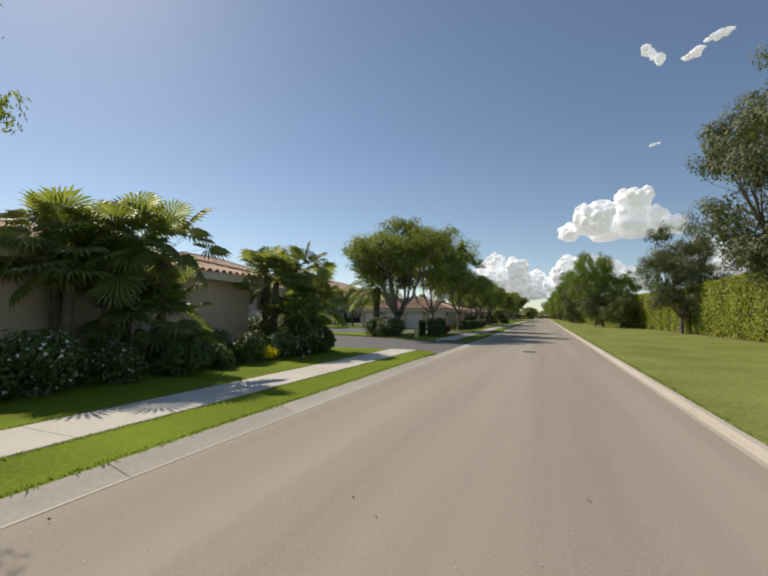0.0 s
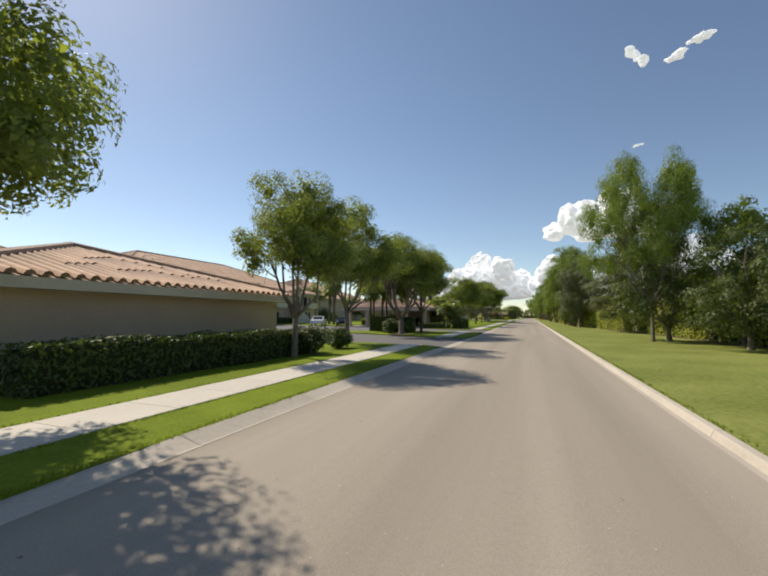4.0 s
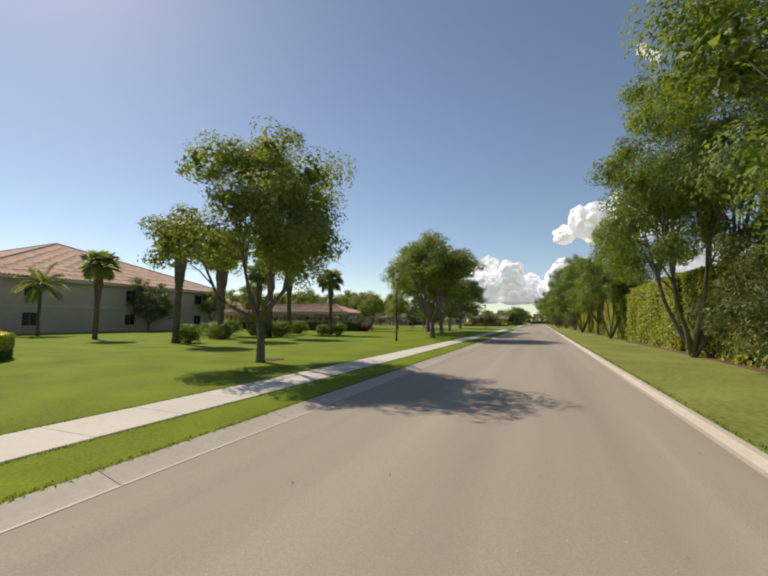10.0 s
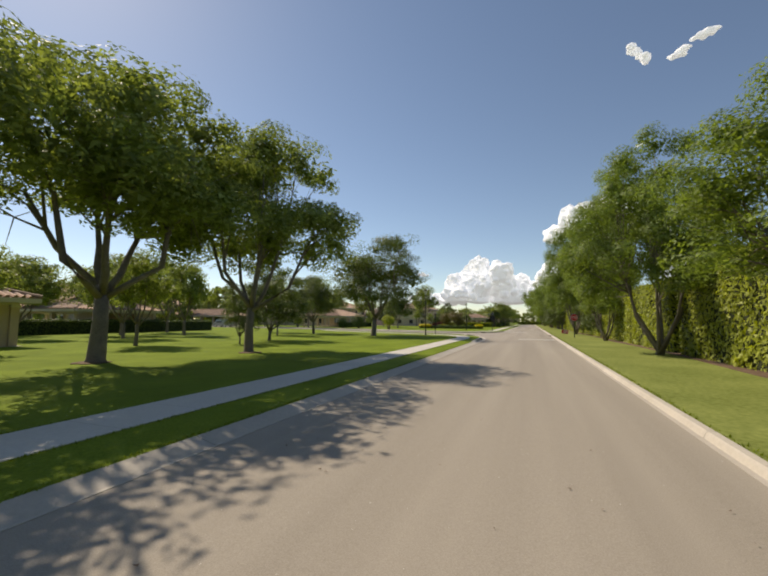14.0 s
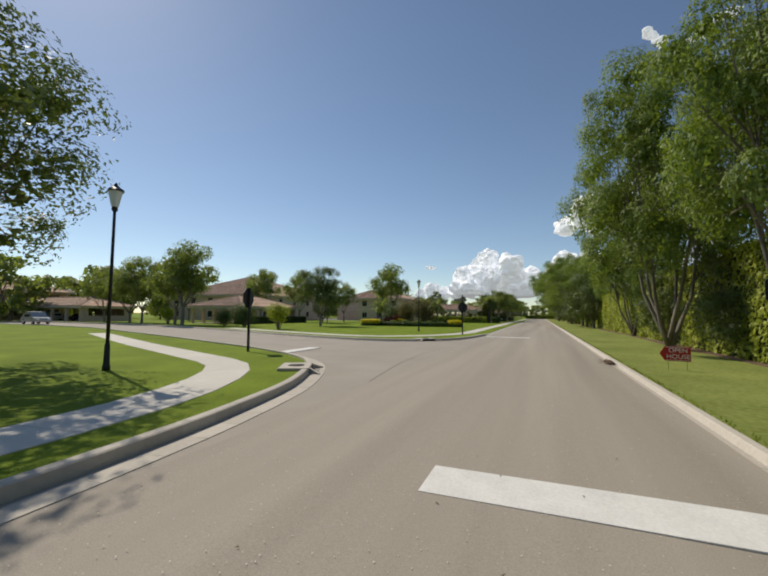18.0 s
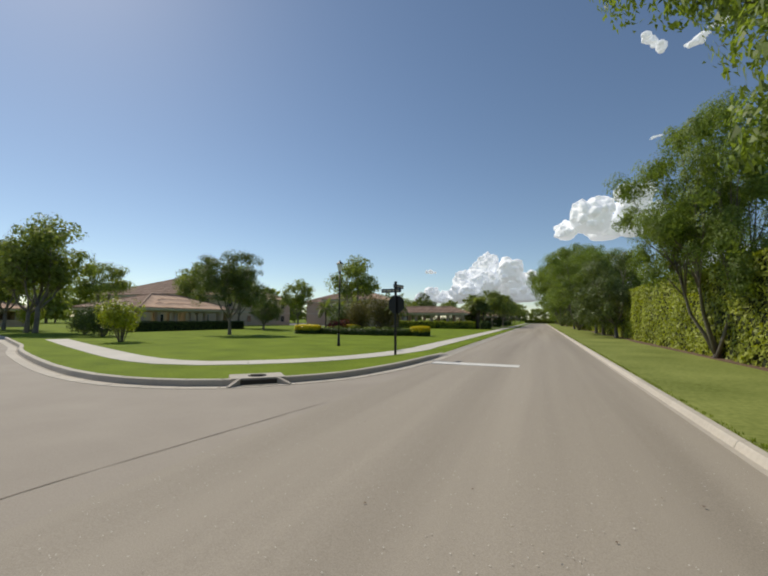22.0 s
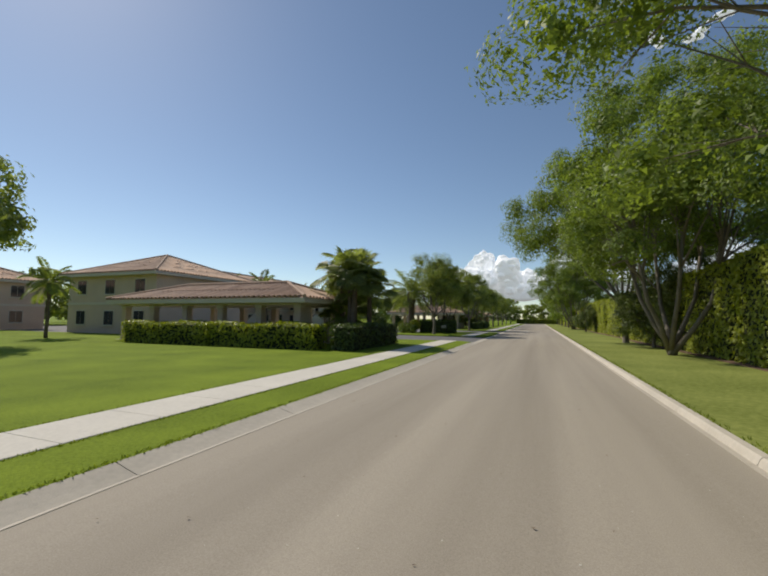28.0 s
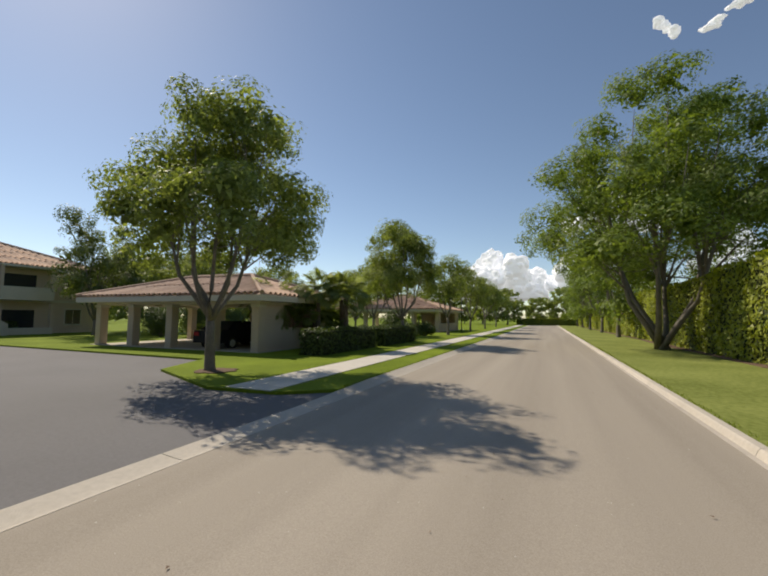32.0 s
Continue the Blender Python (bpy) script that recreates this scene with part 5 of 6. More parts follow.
def apartments(x0, x1, y0, y1, face, label, h=5.9, bays=5, balconies=True, stairs=0, turn=0.0):
    """Two-storey block: stucco body with band course, windows, deep balconies with posts, gabled entries with outside stairs, hip roof."""
    x0, x1, y0, y1 = x0 * U, x1 * U, y0 * U, y1 * U
    root = thing("apartment_building", ((x0 + x1) / 2, (y0 + y1) / 2, 0.0), label, "apartment building", "apartment buildings", turn)
    ox, oy = (x0 + x1) / 2, (y0 + y1) / 2
    x0, x1, y0, y1 = x0 - ox, x1 - ox, y0 - oy, y1 - oy
    part("wall", boxed(x0, x1, y0, y1, -0.05, h), STUCCO, root)
    part("band", boxed(x0 - 0.06, x1 + 0.06, y0 - 0.06, y1 + 0.06, 2.85, 3.1), TRIM, root)
    for fc in face:
        L = (y1 - y0) if fc == "x+" else (x1 - x0)

        def at(name, mid, u0, u1, d0, d1, z0, z1, mat, par=root, text="", bevel=0.0):
            """A block on this face: u along the wall from mid, d out of the wall."""
            bm = boxed(x1 + d0, x1 + d1, y0 + mid + u0, y0 + mid + u1, z0, z1, bevel=bevel) if fc == "x+" else boxed(x0 + mid + u0, x0 + mid + u1, y0 - d1, y0 - d0, z0, z1, bevel=bevel)
            return part(name, bm, mat, par, text)
        for i in range(bays):
            u = L * (i + 0.5) / bays
            if balconies and i % 4 in (1, 3):
                for z in (0.05, 3.12):
                    slab_ = at("balcony", u, -1.9, 1.9, 0.002, 1.5, z - 0.16, z, TRIM)
                    at("glass_door", u, -1.2, 1.2, 0.01, 0.06, z + 0.02, z + 2.1, GLASS, slab_, "dark sliding glass door")
                    at("parapet", u, -1.9, 1.9, 1.36, 1.5, z, z + (0.95 if z > 1 else 0.6), TRIM, slab_)
                    for e in (-1.83, 1.83):
                        at("post", u, e - 0.13, e + 0.13, 1.2, 1.46, z + 0.001, z + 2.62, STUCCO, slab_)
                at("balcony_roof", u, -2.0, 2.0, 0.002, 1.56, 5.72, h, TRIM)
            elif (stairs or balconies) and i % 4 == 2:
                tower = at("entry_tower", u, -1.5, 1.5, 0.002, 1.1, -0.05, h + 0.35, STUCCO)
                for z in (0.05, 3.15):
                    # no recess: flat panel on the tower, doorway shade painted by its colour
                    at("opening", u, -0.8, 0.8, 1.102, 1.14, z, z + 2.1, DARK, tower, "flat dark panel, doorway shade in its colour")
                    at("lintel", u, -0.95, 0.95, 1.102, 1.2, z + 2.101, z + 2.3, TRIM, tower)
                    for e in (-0.9, 0.9):
                        at("jamb", u, e - 0.09, e + 0.09, 1.102, 1.2, z, z + 2.1, TRIM, tower)
                g = [(-1.9, 1.5, h + 0.351), (1.9, 1.5, h + 0.351), (0, 1.5, h + 1.2), (-1.9, -2.2, h + 0.351), (1.9, -2.2, h + 0.351), (0, -2.2, h + 1.2)]
                part("gable", ([(x1 + d, y0 + u + e, z) if fc == "x+" else (x0 + u + e, y0 - d, z) for e, d, z in g], [(0, 1, 2), (5, 4, 3), (0, 2, 5, 3), (2, 1, 4, 5), (1, 0, 3, 4)]), TILE, tower)
                prof = [(-2.7, -0.05), (2.7, -0.05), (2.7, 1.0), (0.4, 2.4), (-0.4, 2.4), (-2.7, 1.0)]
                vs = [(x1 + d, y0 + u + e, z) if fc == "x+" else (x0 + u + e, y0 - d, z) for d in (2.3, 2.05) for e, z in prof]
                part("stair_wall", (vs, [(0, 1, 2, 3, 4, 5), (11, 10, 9, 8, 7, 6)] + [(k, 6 + k, 6 + (k + 1) % 6, (k + 1) % 6) for k in range(6)]), TRIM, tower, "sloping cream stair wall")
            else:
                for z in (0.9, 3.95):
                    window(root, x1 if fc == "x+" else x0 + u, y0 + u if fc == "x+" else y0, z, 1.3, 1.35, fc)
    tile_roof(root, x0, x1, y0, y1, h + 0.1, pitch=0.38)
    return root


garage(-23, -10.2, -14, 11.8, 3.3, "beige stucco garage with a barrel-tile roof behind palms", doors=0)
garage(-18.6, -9.1, 39.4, 48.5, 2.5, "beige garage row with four white panelled doors")
apartments(-54, -32.0, 26, 54, ("x+", "y-"), "two-storey beige apartment building with tile roof beyond the car park", bays=7)
apartments(-55, -34.6, 60, 95, ("x+", "y-"), "two-storey beige apartment building with tile roof beyond the car park", bays=8)
carport(-20.2, -10.7, 78.4, 84.2, 2.65, "open carport with stucco piers and a tile roof", bays=4)
apartments(-66, -39.5, 106, 132, ("x+", "y-"), "two-storey beige building with plain side walls", bays=3, balconies=False)
carport(-47, -22.6, 134.6, 139.8, 2.8, "open carport behind a clipped hedge", front="y+", bays=8, solid_end=False)
carport(-45.5, -33.5, 200.7, 209.3, 2.75, "open carport across the corner lawn", front="y+", bays=6, solid_end=False, turn=90)
apartments(-68, -47, 216, 240, ("x+", "y-"), "two-storey beige apartment building behind a carport", bays=5, balconies=False)
carport(-22.5, -10.4, 230.6, 235.4, 2.8, "open carport with stucco piers behind a clipped hedge", front="y+", bays=5, solid_end=False)
apartments(-36.5, -26.5, 236, 246, ("y-",), "two-storey beige apartment building with a tile roof", bays=3, balconies=False)
apartments(-55.5, -24.5, 254.5, 267.5, ("y-",), "two-storey beige apartment building with outside stairs", bays=9, stairs=3, turn=90)
carport(-19.2, -9.9, 267.6, 273.0, 2.65, "open carport with stucco piers at the entry", bays=4)
carport(-20, -9.6, 293, 302, 2.7, "open carport beyond the street trees", bays=4, solid_end=False)
apartments(-96, -78, 172, 204, ("x+",), "two-storey beige apartment building far across the side street", bays=6)
carport(-56, -38, 152, 160, 2.7, "open carport far across the side street", bays=5)
carport(-80, -60, 195, 202.5, 2.7, "long open carport with parked cars by the side street", bays=6, solid_end=False)


# ---- street furniture ----
def lamp_post(height=5.2):
    root = new("street_lamp")
    shade(part("base", tube([(0, 0, -0.05), (0, 0, 0.12), (0, 0, 0.16), (0, 0, 0.7), (0, 0, 0.76)], [0.105, 0.105, 0.085, 0.07, 0.055], 12), BLACK, root))
    shade(part("pole", tube([(0, 0, 0.7), (0, 0, height - 0.75)], [0.052, 0.04], 10), BLACK, root))
    shade(part("collar", tube([(0, 0, height - 0.76), (0, 0, height - 0.70), (0, 0, height - 0.62)], [0.05, 0.09, 0.07], 10), BLACK, root))
    head = part("lantern", tube([(0, 0, height - 0.62), (0, 0, height - 0.18)], [0.10, 0.20], 6), LAMP_GLASS, root, "frosted six-sided lantern glass")
    for k in range(6):
        a = math.pi * k / 3
        part("bar", tube([(0.10 * math.cos(a), 0.10 * math.sin(a), height - 0.62), (0.205 * math.cos(a), 0.205 * math.sin(a), height - 0.18)], [0.012, 0.012], 4), BLACK, head)
    part("cap", tube([(0, 0, height - 0.18), (0, 0, height - 0.14), (0, 0, height - 0.03), (0, 0, height + 0.08)], [0.24, 0.23, 0.08, 0.015], 6), BLACK, root)
    return root


LAMP = lamp_post()
for i, (x, y) in enumerate(((-8.0, 65.9), (-8.9, 115.3), (-9.3, 164.9), (-9.2, 189.8), (-8.3, 252.0), (-8.2, 30.9 + 266))):
    stand(LAMP, x, y, "black street lamp with a lantern head on the lawn", "street lamp", "street lamps", i * 17, (1.0, 1.13) if i == 1 else (1.0, 1.04) if i == 2 else 1.0)


def letters(text, size, mat, parent, m, name="lettering"):
    cu = bpy.data.curves.new(name, "FONT")
    cu.body, cu.size, cu.align_x, cu.align_y, cu.extrude = text, size, "CENTER", "CENTER", 0.002
    cu.materials.append(mat)
    ob = new(name, cu)
    ob.parent = parent
    ob.matrix_basis = m
    return ob


def octagon(r, d0, d1):
    vs = [(r * math.cos(math.pi / 8 + k * math.pi / 4), d, r * math.sin(math.pi / 8 + k * math.pi / 4)) for d in (d0, d1) for k in range(8)]
    return vs, [tuple(range(8)), tuple(range(8, 16))[::-1]] + [(k, 8 + k, 8 + (k + 1) % 8, (k + 1) % 8) for k in range(8)]


def stop_sign(x, y, turn, label, height=2.35, blades=False):
    """Stop sign on a black square post, face towards local -y."""
    root = thing("stop_sign", (x * U, y * U, LAWN_Z), label, "stop sign", "stop signs", turn)
    top = 3.35 if blades else height + 0.42
    part("post", boxed(-0.045, 0.045, -0.045, 0.045, -0.05, top, bevel=0.006), BLACK, root)
    bk = part("back_plate", octagon(0.46, -0.07, -0.048), BLACK, root)
    fc = part("face", octagon(0.40, -0.082, -0.071), SIGN_WHITE, root, "white border of the sign")
    rd = part("red_field", octagon(0.375, -0.088, -0.0825), SIGN_RED, root)
    for o in (bk, fc, rd):
        o.location.z = height
    letters("STOP", 0.30, SIGN_WHITE, root, pose(0, -0.091, height, 90, 0, 0))
    if blades:
        for k, (z, tu, ln) in enumerate(((3.2, 90, 0.85), (3.0, 0, 1.1))):
            b = part("street_name_blade", boxed(-ln / 2 + 0.25 * (1 if k else -1), ln / 2 + 0.25 * (1 if k else -1), -0.02, 0.02, z - 0.09, z + 0.09, bevel=0.008), SIGN_BLUE, root, "dark street name plate")
            b.rotation_euler.z = radians(tu)
            for sd in (-1, 1):
                mid = 0.25 * (1 if k else -1)
                for u0, u1 in ((-0.4, -0.08), (-0.02, 0.22), (0.28, 0.42)):
                    part("text_bar", boxed(mid + u0 * ln, mid + u1 * ln, sd * 0.023 - 0.002, sd * 0.023 + 0.002, z - 0.03, z + 0.03), TRIM, b)
        part("finial", boxed(-0.06, 0.06, -0.06, 0.06, 3.35, 3.43, bevel=0.02), BLACK, root)
    return root


stop_sign(-9.5, 169.9, -80, "stop sign seen from behind on a black post at the corner")
stop_sign(-5.05, 186.45, 167, "black post with street name plates and a stop sign turned away", blades=True)
stop_sign(3.6, 166.6, 0, "red stop sign on a black post beside the hedge", height=2.2)

# open house board
board = thing("yard_sign", (3.15 * U, 170.7 * U, LAWN_Z), "red open house arrow board on wire legs in the grass", "yard sign", turn=-12)
outline = [(-0.42, 0.22), (-0.28, 0.0), (0.38, 0.0), (0.38, 0.46), (-0.28, 0.46)]
vs = [(a, d, b + 0.28) for d in (-0.012, 0.012) for a, b in outline]
part("panel", (vs, [(0, 1, 2, 3, 4), (9, 8, 7, 6, 5)] + [(k, 5 + k, 5 + (k + 1) % 5, (k + 1) % 5) for k in range(5)]), SIGN_RED, board)
for z0, z1 in ((0.30, 0.315), (0.705, 0.72)):
    part("border", boxed(-0.27, 0.36, -0.016, -0.0125, z0, z1), SIGN_WHITE, board)
letters("OPEN", 0.19, SIGN_WHITE, board, pose(0.06, -0.0165, 0.61, 90, 0, 0))
letters("HOUSE", 0.19, SIGN_WHITE, board, pose(0.06, -0.0165, 0.42, 90, 0, 0))
for xx in (-0.2, 0.28):
    part("leg", tube([(xx, 0.016, -0.1), (xx, 0.016, 0.34)], [0.006, 0.006], 5), IRON, board)


def number_board(x, y, turn):
    """Small entry board: two posts, dark panel, white plate with plain bars."""
    root = thing("entry_sign", (x * U, y * U, LAWN_Z), "dark entry board with a white-rimmed number plate", "entry sign", "entry signs", turn)
    for xx in (-0.33, 0.33):
        part("post", boxed(xx - 0.04, xx + 0.04, -0.04, 0.04, -0.05, 1.0, bevel=0.006), BLACK, root)
    plate = part("panel", boxed(-0.289, 0.289, -0.02, 0.02, 0.58, 0.95, bevel=0.03), BARK, root, "grey-brown plate")
    for x0, x1, z0, z1 in ((-0.255, 0.255, 0.905, 0.925), (-0.255, 0.255, 0.605, 0.625), (-0.275, -0.257, 0.63, 0.9), (0.257, 0.275, 0.63, 0.9)):
        part("rim", boxed(x0, x1, -0.027, -0.021, z0, z1), SIGN_WHITE, plate)
    for k in range(4):
        part("digit_bar", boxed(-0.2 + k * 0.11, -0.135 + k * 0.11, -0.027, -0.021, 0.68, 0.85), SIGN_WHITE, plate)
    return root


number_board(-8.1, 251.0, 10)
number_board(-7.2, 28.4, 10)
number_board(-9.6, 65.9, 10)


def inlet(line, near_to):
    """Storm drain behind a corner kerb: slab with a round iron lid, dark block as the throat's shade, splayed wing
    walls; set on the kerb line (lawn on the left of travel).
    """
    k = min(range(1, len(line) - 1), key=lambda i: (line[i][0] - near_to[0]) ** 2 + (line[i][1] - near_to[1]) ** 2)
    a, p, b = line[k - 1], line[k], line[k + 1]
    turn = math.degrees(math.atan2(b[1] - a[1], b[0] - a[0]))
    root = thing("storm_drain", (p[0] * U, p[1] * U, 0.0), "concrete storm drain slab with round iron lid and darkened throat", "storm drain", "storm drains", turn)
    root.scale = (0.75, 0.75, 1.0)
    part("slab_top", boxed(-0.95, 0.95, 0.02, 1.25, -0.1, 0.17, bevel=0.02), CONCRETE, root)
    # closed block; its dark colour stands for the shade in the throat
    part("throat", boxed(-0.62, 0.62, -0.012, 0.05, -0.02, 0.125), IRON, root, "dark block, throat shade in its colour")
    part("sill", boxed(-0.62, 0.62, -0.3, -0.014, -0.02, 0.012), CONCRETE_OLD, root)
    for s in (-1, 1):
        vs = [(s * 0.62, -0.01, -0.05), (s * 0.98, -0.42, -0.05), (s * 1.08, -0.36, -0.05), (s * 0.74, 0.04, -0.05), (s * 0.62, -0.01, 0.16), (s * 0.98, -0.42, 0.03), (s * 1.08, -0.36, 0.03), (s * 0.74, 0.04, 0.16)]
        part("wing_wall", (vs, [(0, 1, 5, 4), (1, 2, 6, 5), (2, 3, 7, 6), (3, 0, 4, 7), (4, 5, 6, 7)]), CONCRETE, root)
    lid = shade(part("lid", tube([(0, 0.62, 0.15), (0, 0.62, 0.184)], [0.34, 0.33], 24), IRON, root))
    for k in range(-2, 3):
        part("rib", boxed(-0.22, 0.22, 0.62 + k * 0.09 - 0.012, 0.62 + k * 0.09 + 0.012, 0.185, 0.192), IRON, lid)


inlet(near, (-5.5, 167.1))
inlet(far[::-1], (-5.4, 179.2))


def manhole(x, y):
    root = thing("manhole_cover", (x * U, y * U, 0.012), "round iron manhole cover set in the road", "manhole cover", "manhole covers")
    part("ring", tube([(0, 0, -0.02), (0, 0, 0.018)], [0.42, 0.42], 28), CONCRETE, root)
    part("lid", tube([(0, 0, 0.0), (0, 0, 0.024)], [0.33, 0.33], 28), IRON, root)


manhole(-0.6, 16.6)
manhole(-0.9, 256.4)
# broken gutter inlet on the hedge side
gi = thing("gutter_inlet", (1.97 * U, 172.3 * U, 0.02), "dark sunken gutter inlet with leaves", "gutter inlet")
part("grate", boxed(-0.2, 0.2, -0.55, 0.55, -0.05, 0.03), IRON, gi)
for k in range(9):
    # raised strips, dark colour as the shade in the slots
    part("slot", boxed(-0.15, 0.15, -0.48 + k * 0.115, -0.43 + k * 0.115, 0.03, 0.036), DARK, gi)

# hydrant
hy = thing("fire_hydrant", (-7.3 * U, 23.3 * U, LAWN_Z), "pale yellow fire hydrant on the grass", "fire hydrant", "hydrants")
shade(part("barrel", tube([(0, 0, -0.05), (0, 0, 0.06), (0, 0, 0.07), (0, 0, 0.5), (0, 0, 0.56)], [0.17, 0.17, 0.12, 0.115, 0.14], 14), YELLOW, hy))
shade(part("bonnet", tube([(0, 0, 0.56), (0, 0, 0.66), (0, 0, 0.74), (0, 0, 0.79)], [0.14, 0.125, 0.06, 0.04], 14), YELLOW, hy))
for ang in (0, 90, 180):
    d = Vector((math.cos(radians(ang)), math.sin(radians(ang)), 0))
    part("outlet", tube([tuple(d * 0.1 + Vector((0, 0, 0.42))), tuple(d * 0.2 + Vector((0, 0, 0.42)))], [0.06, 0.055], 10), YELLOW, hy)
copy_thing(hy, pose(-7.5 * U, 253.2 * U, LAWN_Z, 0, 0, 30))


# ---- cars ----
def car(x, y, turn, paint, label, pickup=False, van=False):
    root = thing("car", (x * U, y * U, 0.02), label, "car", "parked cars", turn)
    L, W = 4.7, 1.82
    side = [(-2.35, 0.35), (2.3, 0.32), (2.35, 0.62), (2.2, 0.85), (1.15, 0.98), (0.55, 1.45 if not van else 1.7), (-1.2 if not pickup else -0.5, 1.48 if not van else 1.75), (-1.85 if not pickup else -0.75, 1.02), (-2.3, 0.98)]
    vs = [(p, s * W / 2 * (0.86 if z > 1.2 else 1.0), z) for s in (-1, 1) for p, z in side]
    n = len(side)
    part("body", (vs, [tuple(range(n)), tuple(range(n, 2 * n))[::-1]] + [(k, n + k, n + (k + 1) % n, (k + 1) % n) for k in range(n)]), paint, root)
    for s in (-1, 1):
        part("side_window", boxed(-1.2 if not pickup else -0.5, 0.5, s * (W / 2 - 0.02) - 0.02, s * (W / 2 - 0.02) + 0.02, 1.02, 1.36), GLASS, root)
        for px in (-1.45, 1.45):
            wheel = part("wheel", tube([(px, s * (W / 2 - 0.2), 0.33), (px, s * (W / 2 + 0.015), 0.33)], [0.33, 0.33], 18), RUBBER, root)
            part("rim", tube([(px, s * (W / 2 + 0.015), 0.33), (px, s * (W / 2 + 0.025), 0.33)], [0.2, 0.2], 14), SIGN_WHITE, wheel)
        part("headlight", boxed(2.24, 2.36, s * 0.62 - 0.17, s * 0.62 + 0.17, 0.63, 0.76), LAMP_GLASS, root)
        part("tail_light", boxed(-2.36, -2.28, s * 0.68 - 0.14, s * 0.68 + 0.14, 0.72, 0.9), SIGN_RED, root)
    part("windscreen", ([(1.13, -0.72, 1.0), (1.13, 0.72, 1.0), (0.6, 0.66, 1.42), (0.6, -0.66, 1.42)], [(0, 1, 2, 3)]), GLASS, root)
    return root


car(-24.6, 79.2, -70, CAR_WHITE, "white pickup truck parked in the car park", pickup=True)
car(-21.9, 80.6, -70, CAR_DARK, "dark saloon car parked beside the carport")
car(-42.0, 131.2, 100, CAR_WHITE, "white car parked beside the carport", van=True)
car(-29.2, 137.4, 90, CAR_WHITE, "white car parked in the carport", van=True)
car(-36.5, 137.4, 90, CAR_DARK, "dark car parked in the carport")
car(-13.2, 81.5, 90, CAR_DARK, "dark car parked in the carport")
car(-64, 198, 90, CAR_DARK, "dark car parked in the long carport")
car(-71, 198, 90, CAR_WHITE, "white car parked in the long carport", van=True)
car(-52, 185.6, -8, CAR_GREY, "silver car parked along the side street", van=True)
car(-13.0, 270, 90, CAR_DARK, "dark car parked in the carport")

# parking bay lines and wheel stops
for x, y0, y1, n in ((-27.2, 27, 50, 9), (-28.2, 62, 78, 6), (-28.6, 246, 266, 8)):
    for i in range(n):
        y = y0 + (y1 - y0) * i / (n - 1)
        tagged(part("bay_line", boxed((x - 0.2) * U, (x + 3.4) * U, y * U - 0.05, y * U + 0.05, 0.0, 0.018), PAINT), "thin white parking bay line", "bay line", "bay lines", "structure")
        tagged(part("wheel_stop", boxed(x * U - 0.1, x * U + 0.1, (y + 0.6) * U, (y + 0.6) * U + 1.5, 0.0, 0.14, bevel=0.02), CONCRETE), "pale concrete wheel stop on the asphalt", "wheel stop", "wheel stops")

# ---- mulch, litter, grass blades ----
rng = np.random.default_rng(5)
for x, y, r in ((-8.4, 62.2, 1.0), (-7.4, 88.2, 0.55), (-8.4, 101.4, 0.5), (-7.5, 121.0, 0.55), (-9.3, 129.3, 0.6), (-10.7, 141.5, 0.55), (-7.5, 263.2, 0.6), (-12.4, 136.4, 0.6), (-8.5, 68.3, 0.6)):
    pts = [(x * U + r * (1 + 0.15 * math.sin(3 * k + x)) * math.cos(k * math.pi / 9), y * U + r * (1 + 0.15 * math.cos(2 * k)) * math.sin(k * math.pi / 9)) for k in range(18)]
    slab("mulch", pts, 0.0, LAWN_Z + 0.025, MULCH, "ring of brown mulch round a trunk", "mulch")
for y0 in range(14, 345, 20):
    xa, xb = hedge_x(y0), hedge_x(y0 + 20)
    pts = [(xa + 1.2, y0), (xa - 0.35, y0), (hedge_x(y0 + 7) - 0.55, y0 + 7), (hedge_x(y0 + 13) - 0.3, y0 + 13), (xb - 0.35, y0 + 20), (xb + 1.2, y0 + 20)]
    slab("mulch", scaled(pts), 0.0, LAWN_Z + 0.018, MULCH, "strip of dry brown mulch under a hedge", "mulch")


def blades(name, zones, density, h, seed):
    g = np.random.default_rng(seed)
    V = []
    for x0, x1, y0, y1 in zones:
        n = int(abs(x1 - x0) * (y1 - y0) * U * U * density)
        x, y = g.uniform(x0, x1, n) * U, g.uniform(y0, y1, n) * U
        a = g.uniform(0, 2 * math.pi, n)
        hh = h * g.uniform(0.5, 1.25, n)
        w = 0.012
        b = np.stack([x, y, np.full(n, LAWN_Z - 0.005)], 1)
        s = np.stack([np.cos(a), np.sin(a), 0 * a], 1) * w
        t = b + np.stack([g.normal(0, 0.02, n), g.normal(0, 0.02, n), hh], 1)
        V.append(np.stack([b - s, b + s, t + s * 0.3, t - s * 0.3], 1).reshape(-1, 3))
    v = np.concatenate(V)
    f = np.arange(len(v)).reshape(-1, 4)
    tagged(new(name, leaf_mesh(name, v, f, BLADE)), "short mown grass blades", "grass", kind="stuff")


LZ = ((0, 13.3), (22.4, 29.8), (36.2, 52.4), (61, 68.2), (76.5, 155), (190, 233.5), (246.4, 255.2), (262.5, 300))
blades("grass", [(-3.70, -3.61, a, b) for a, b in LZ], 900, 0.03, 4)
blades("grass", [(-4.60, -4.55, a, b) for a, b in LZ] + [(-5.73, -5.68, a, b) for a, b in LZ], 900, 0.035, 5)
blades("grass", [(2.11, 2.22, 0, 300)], 200, 0.05, 6)

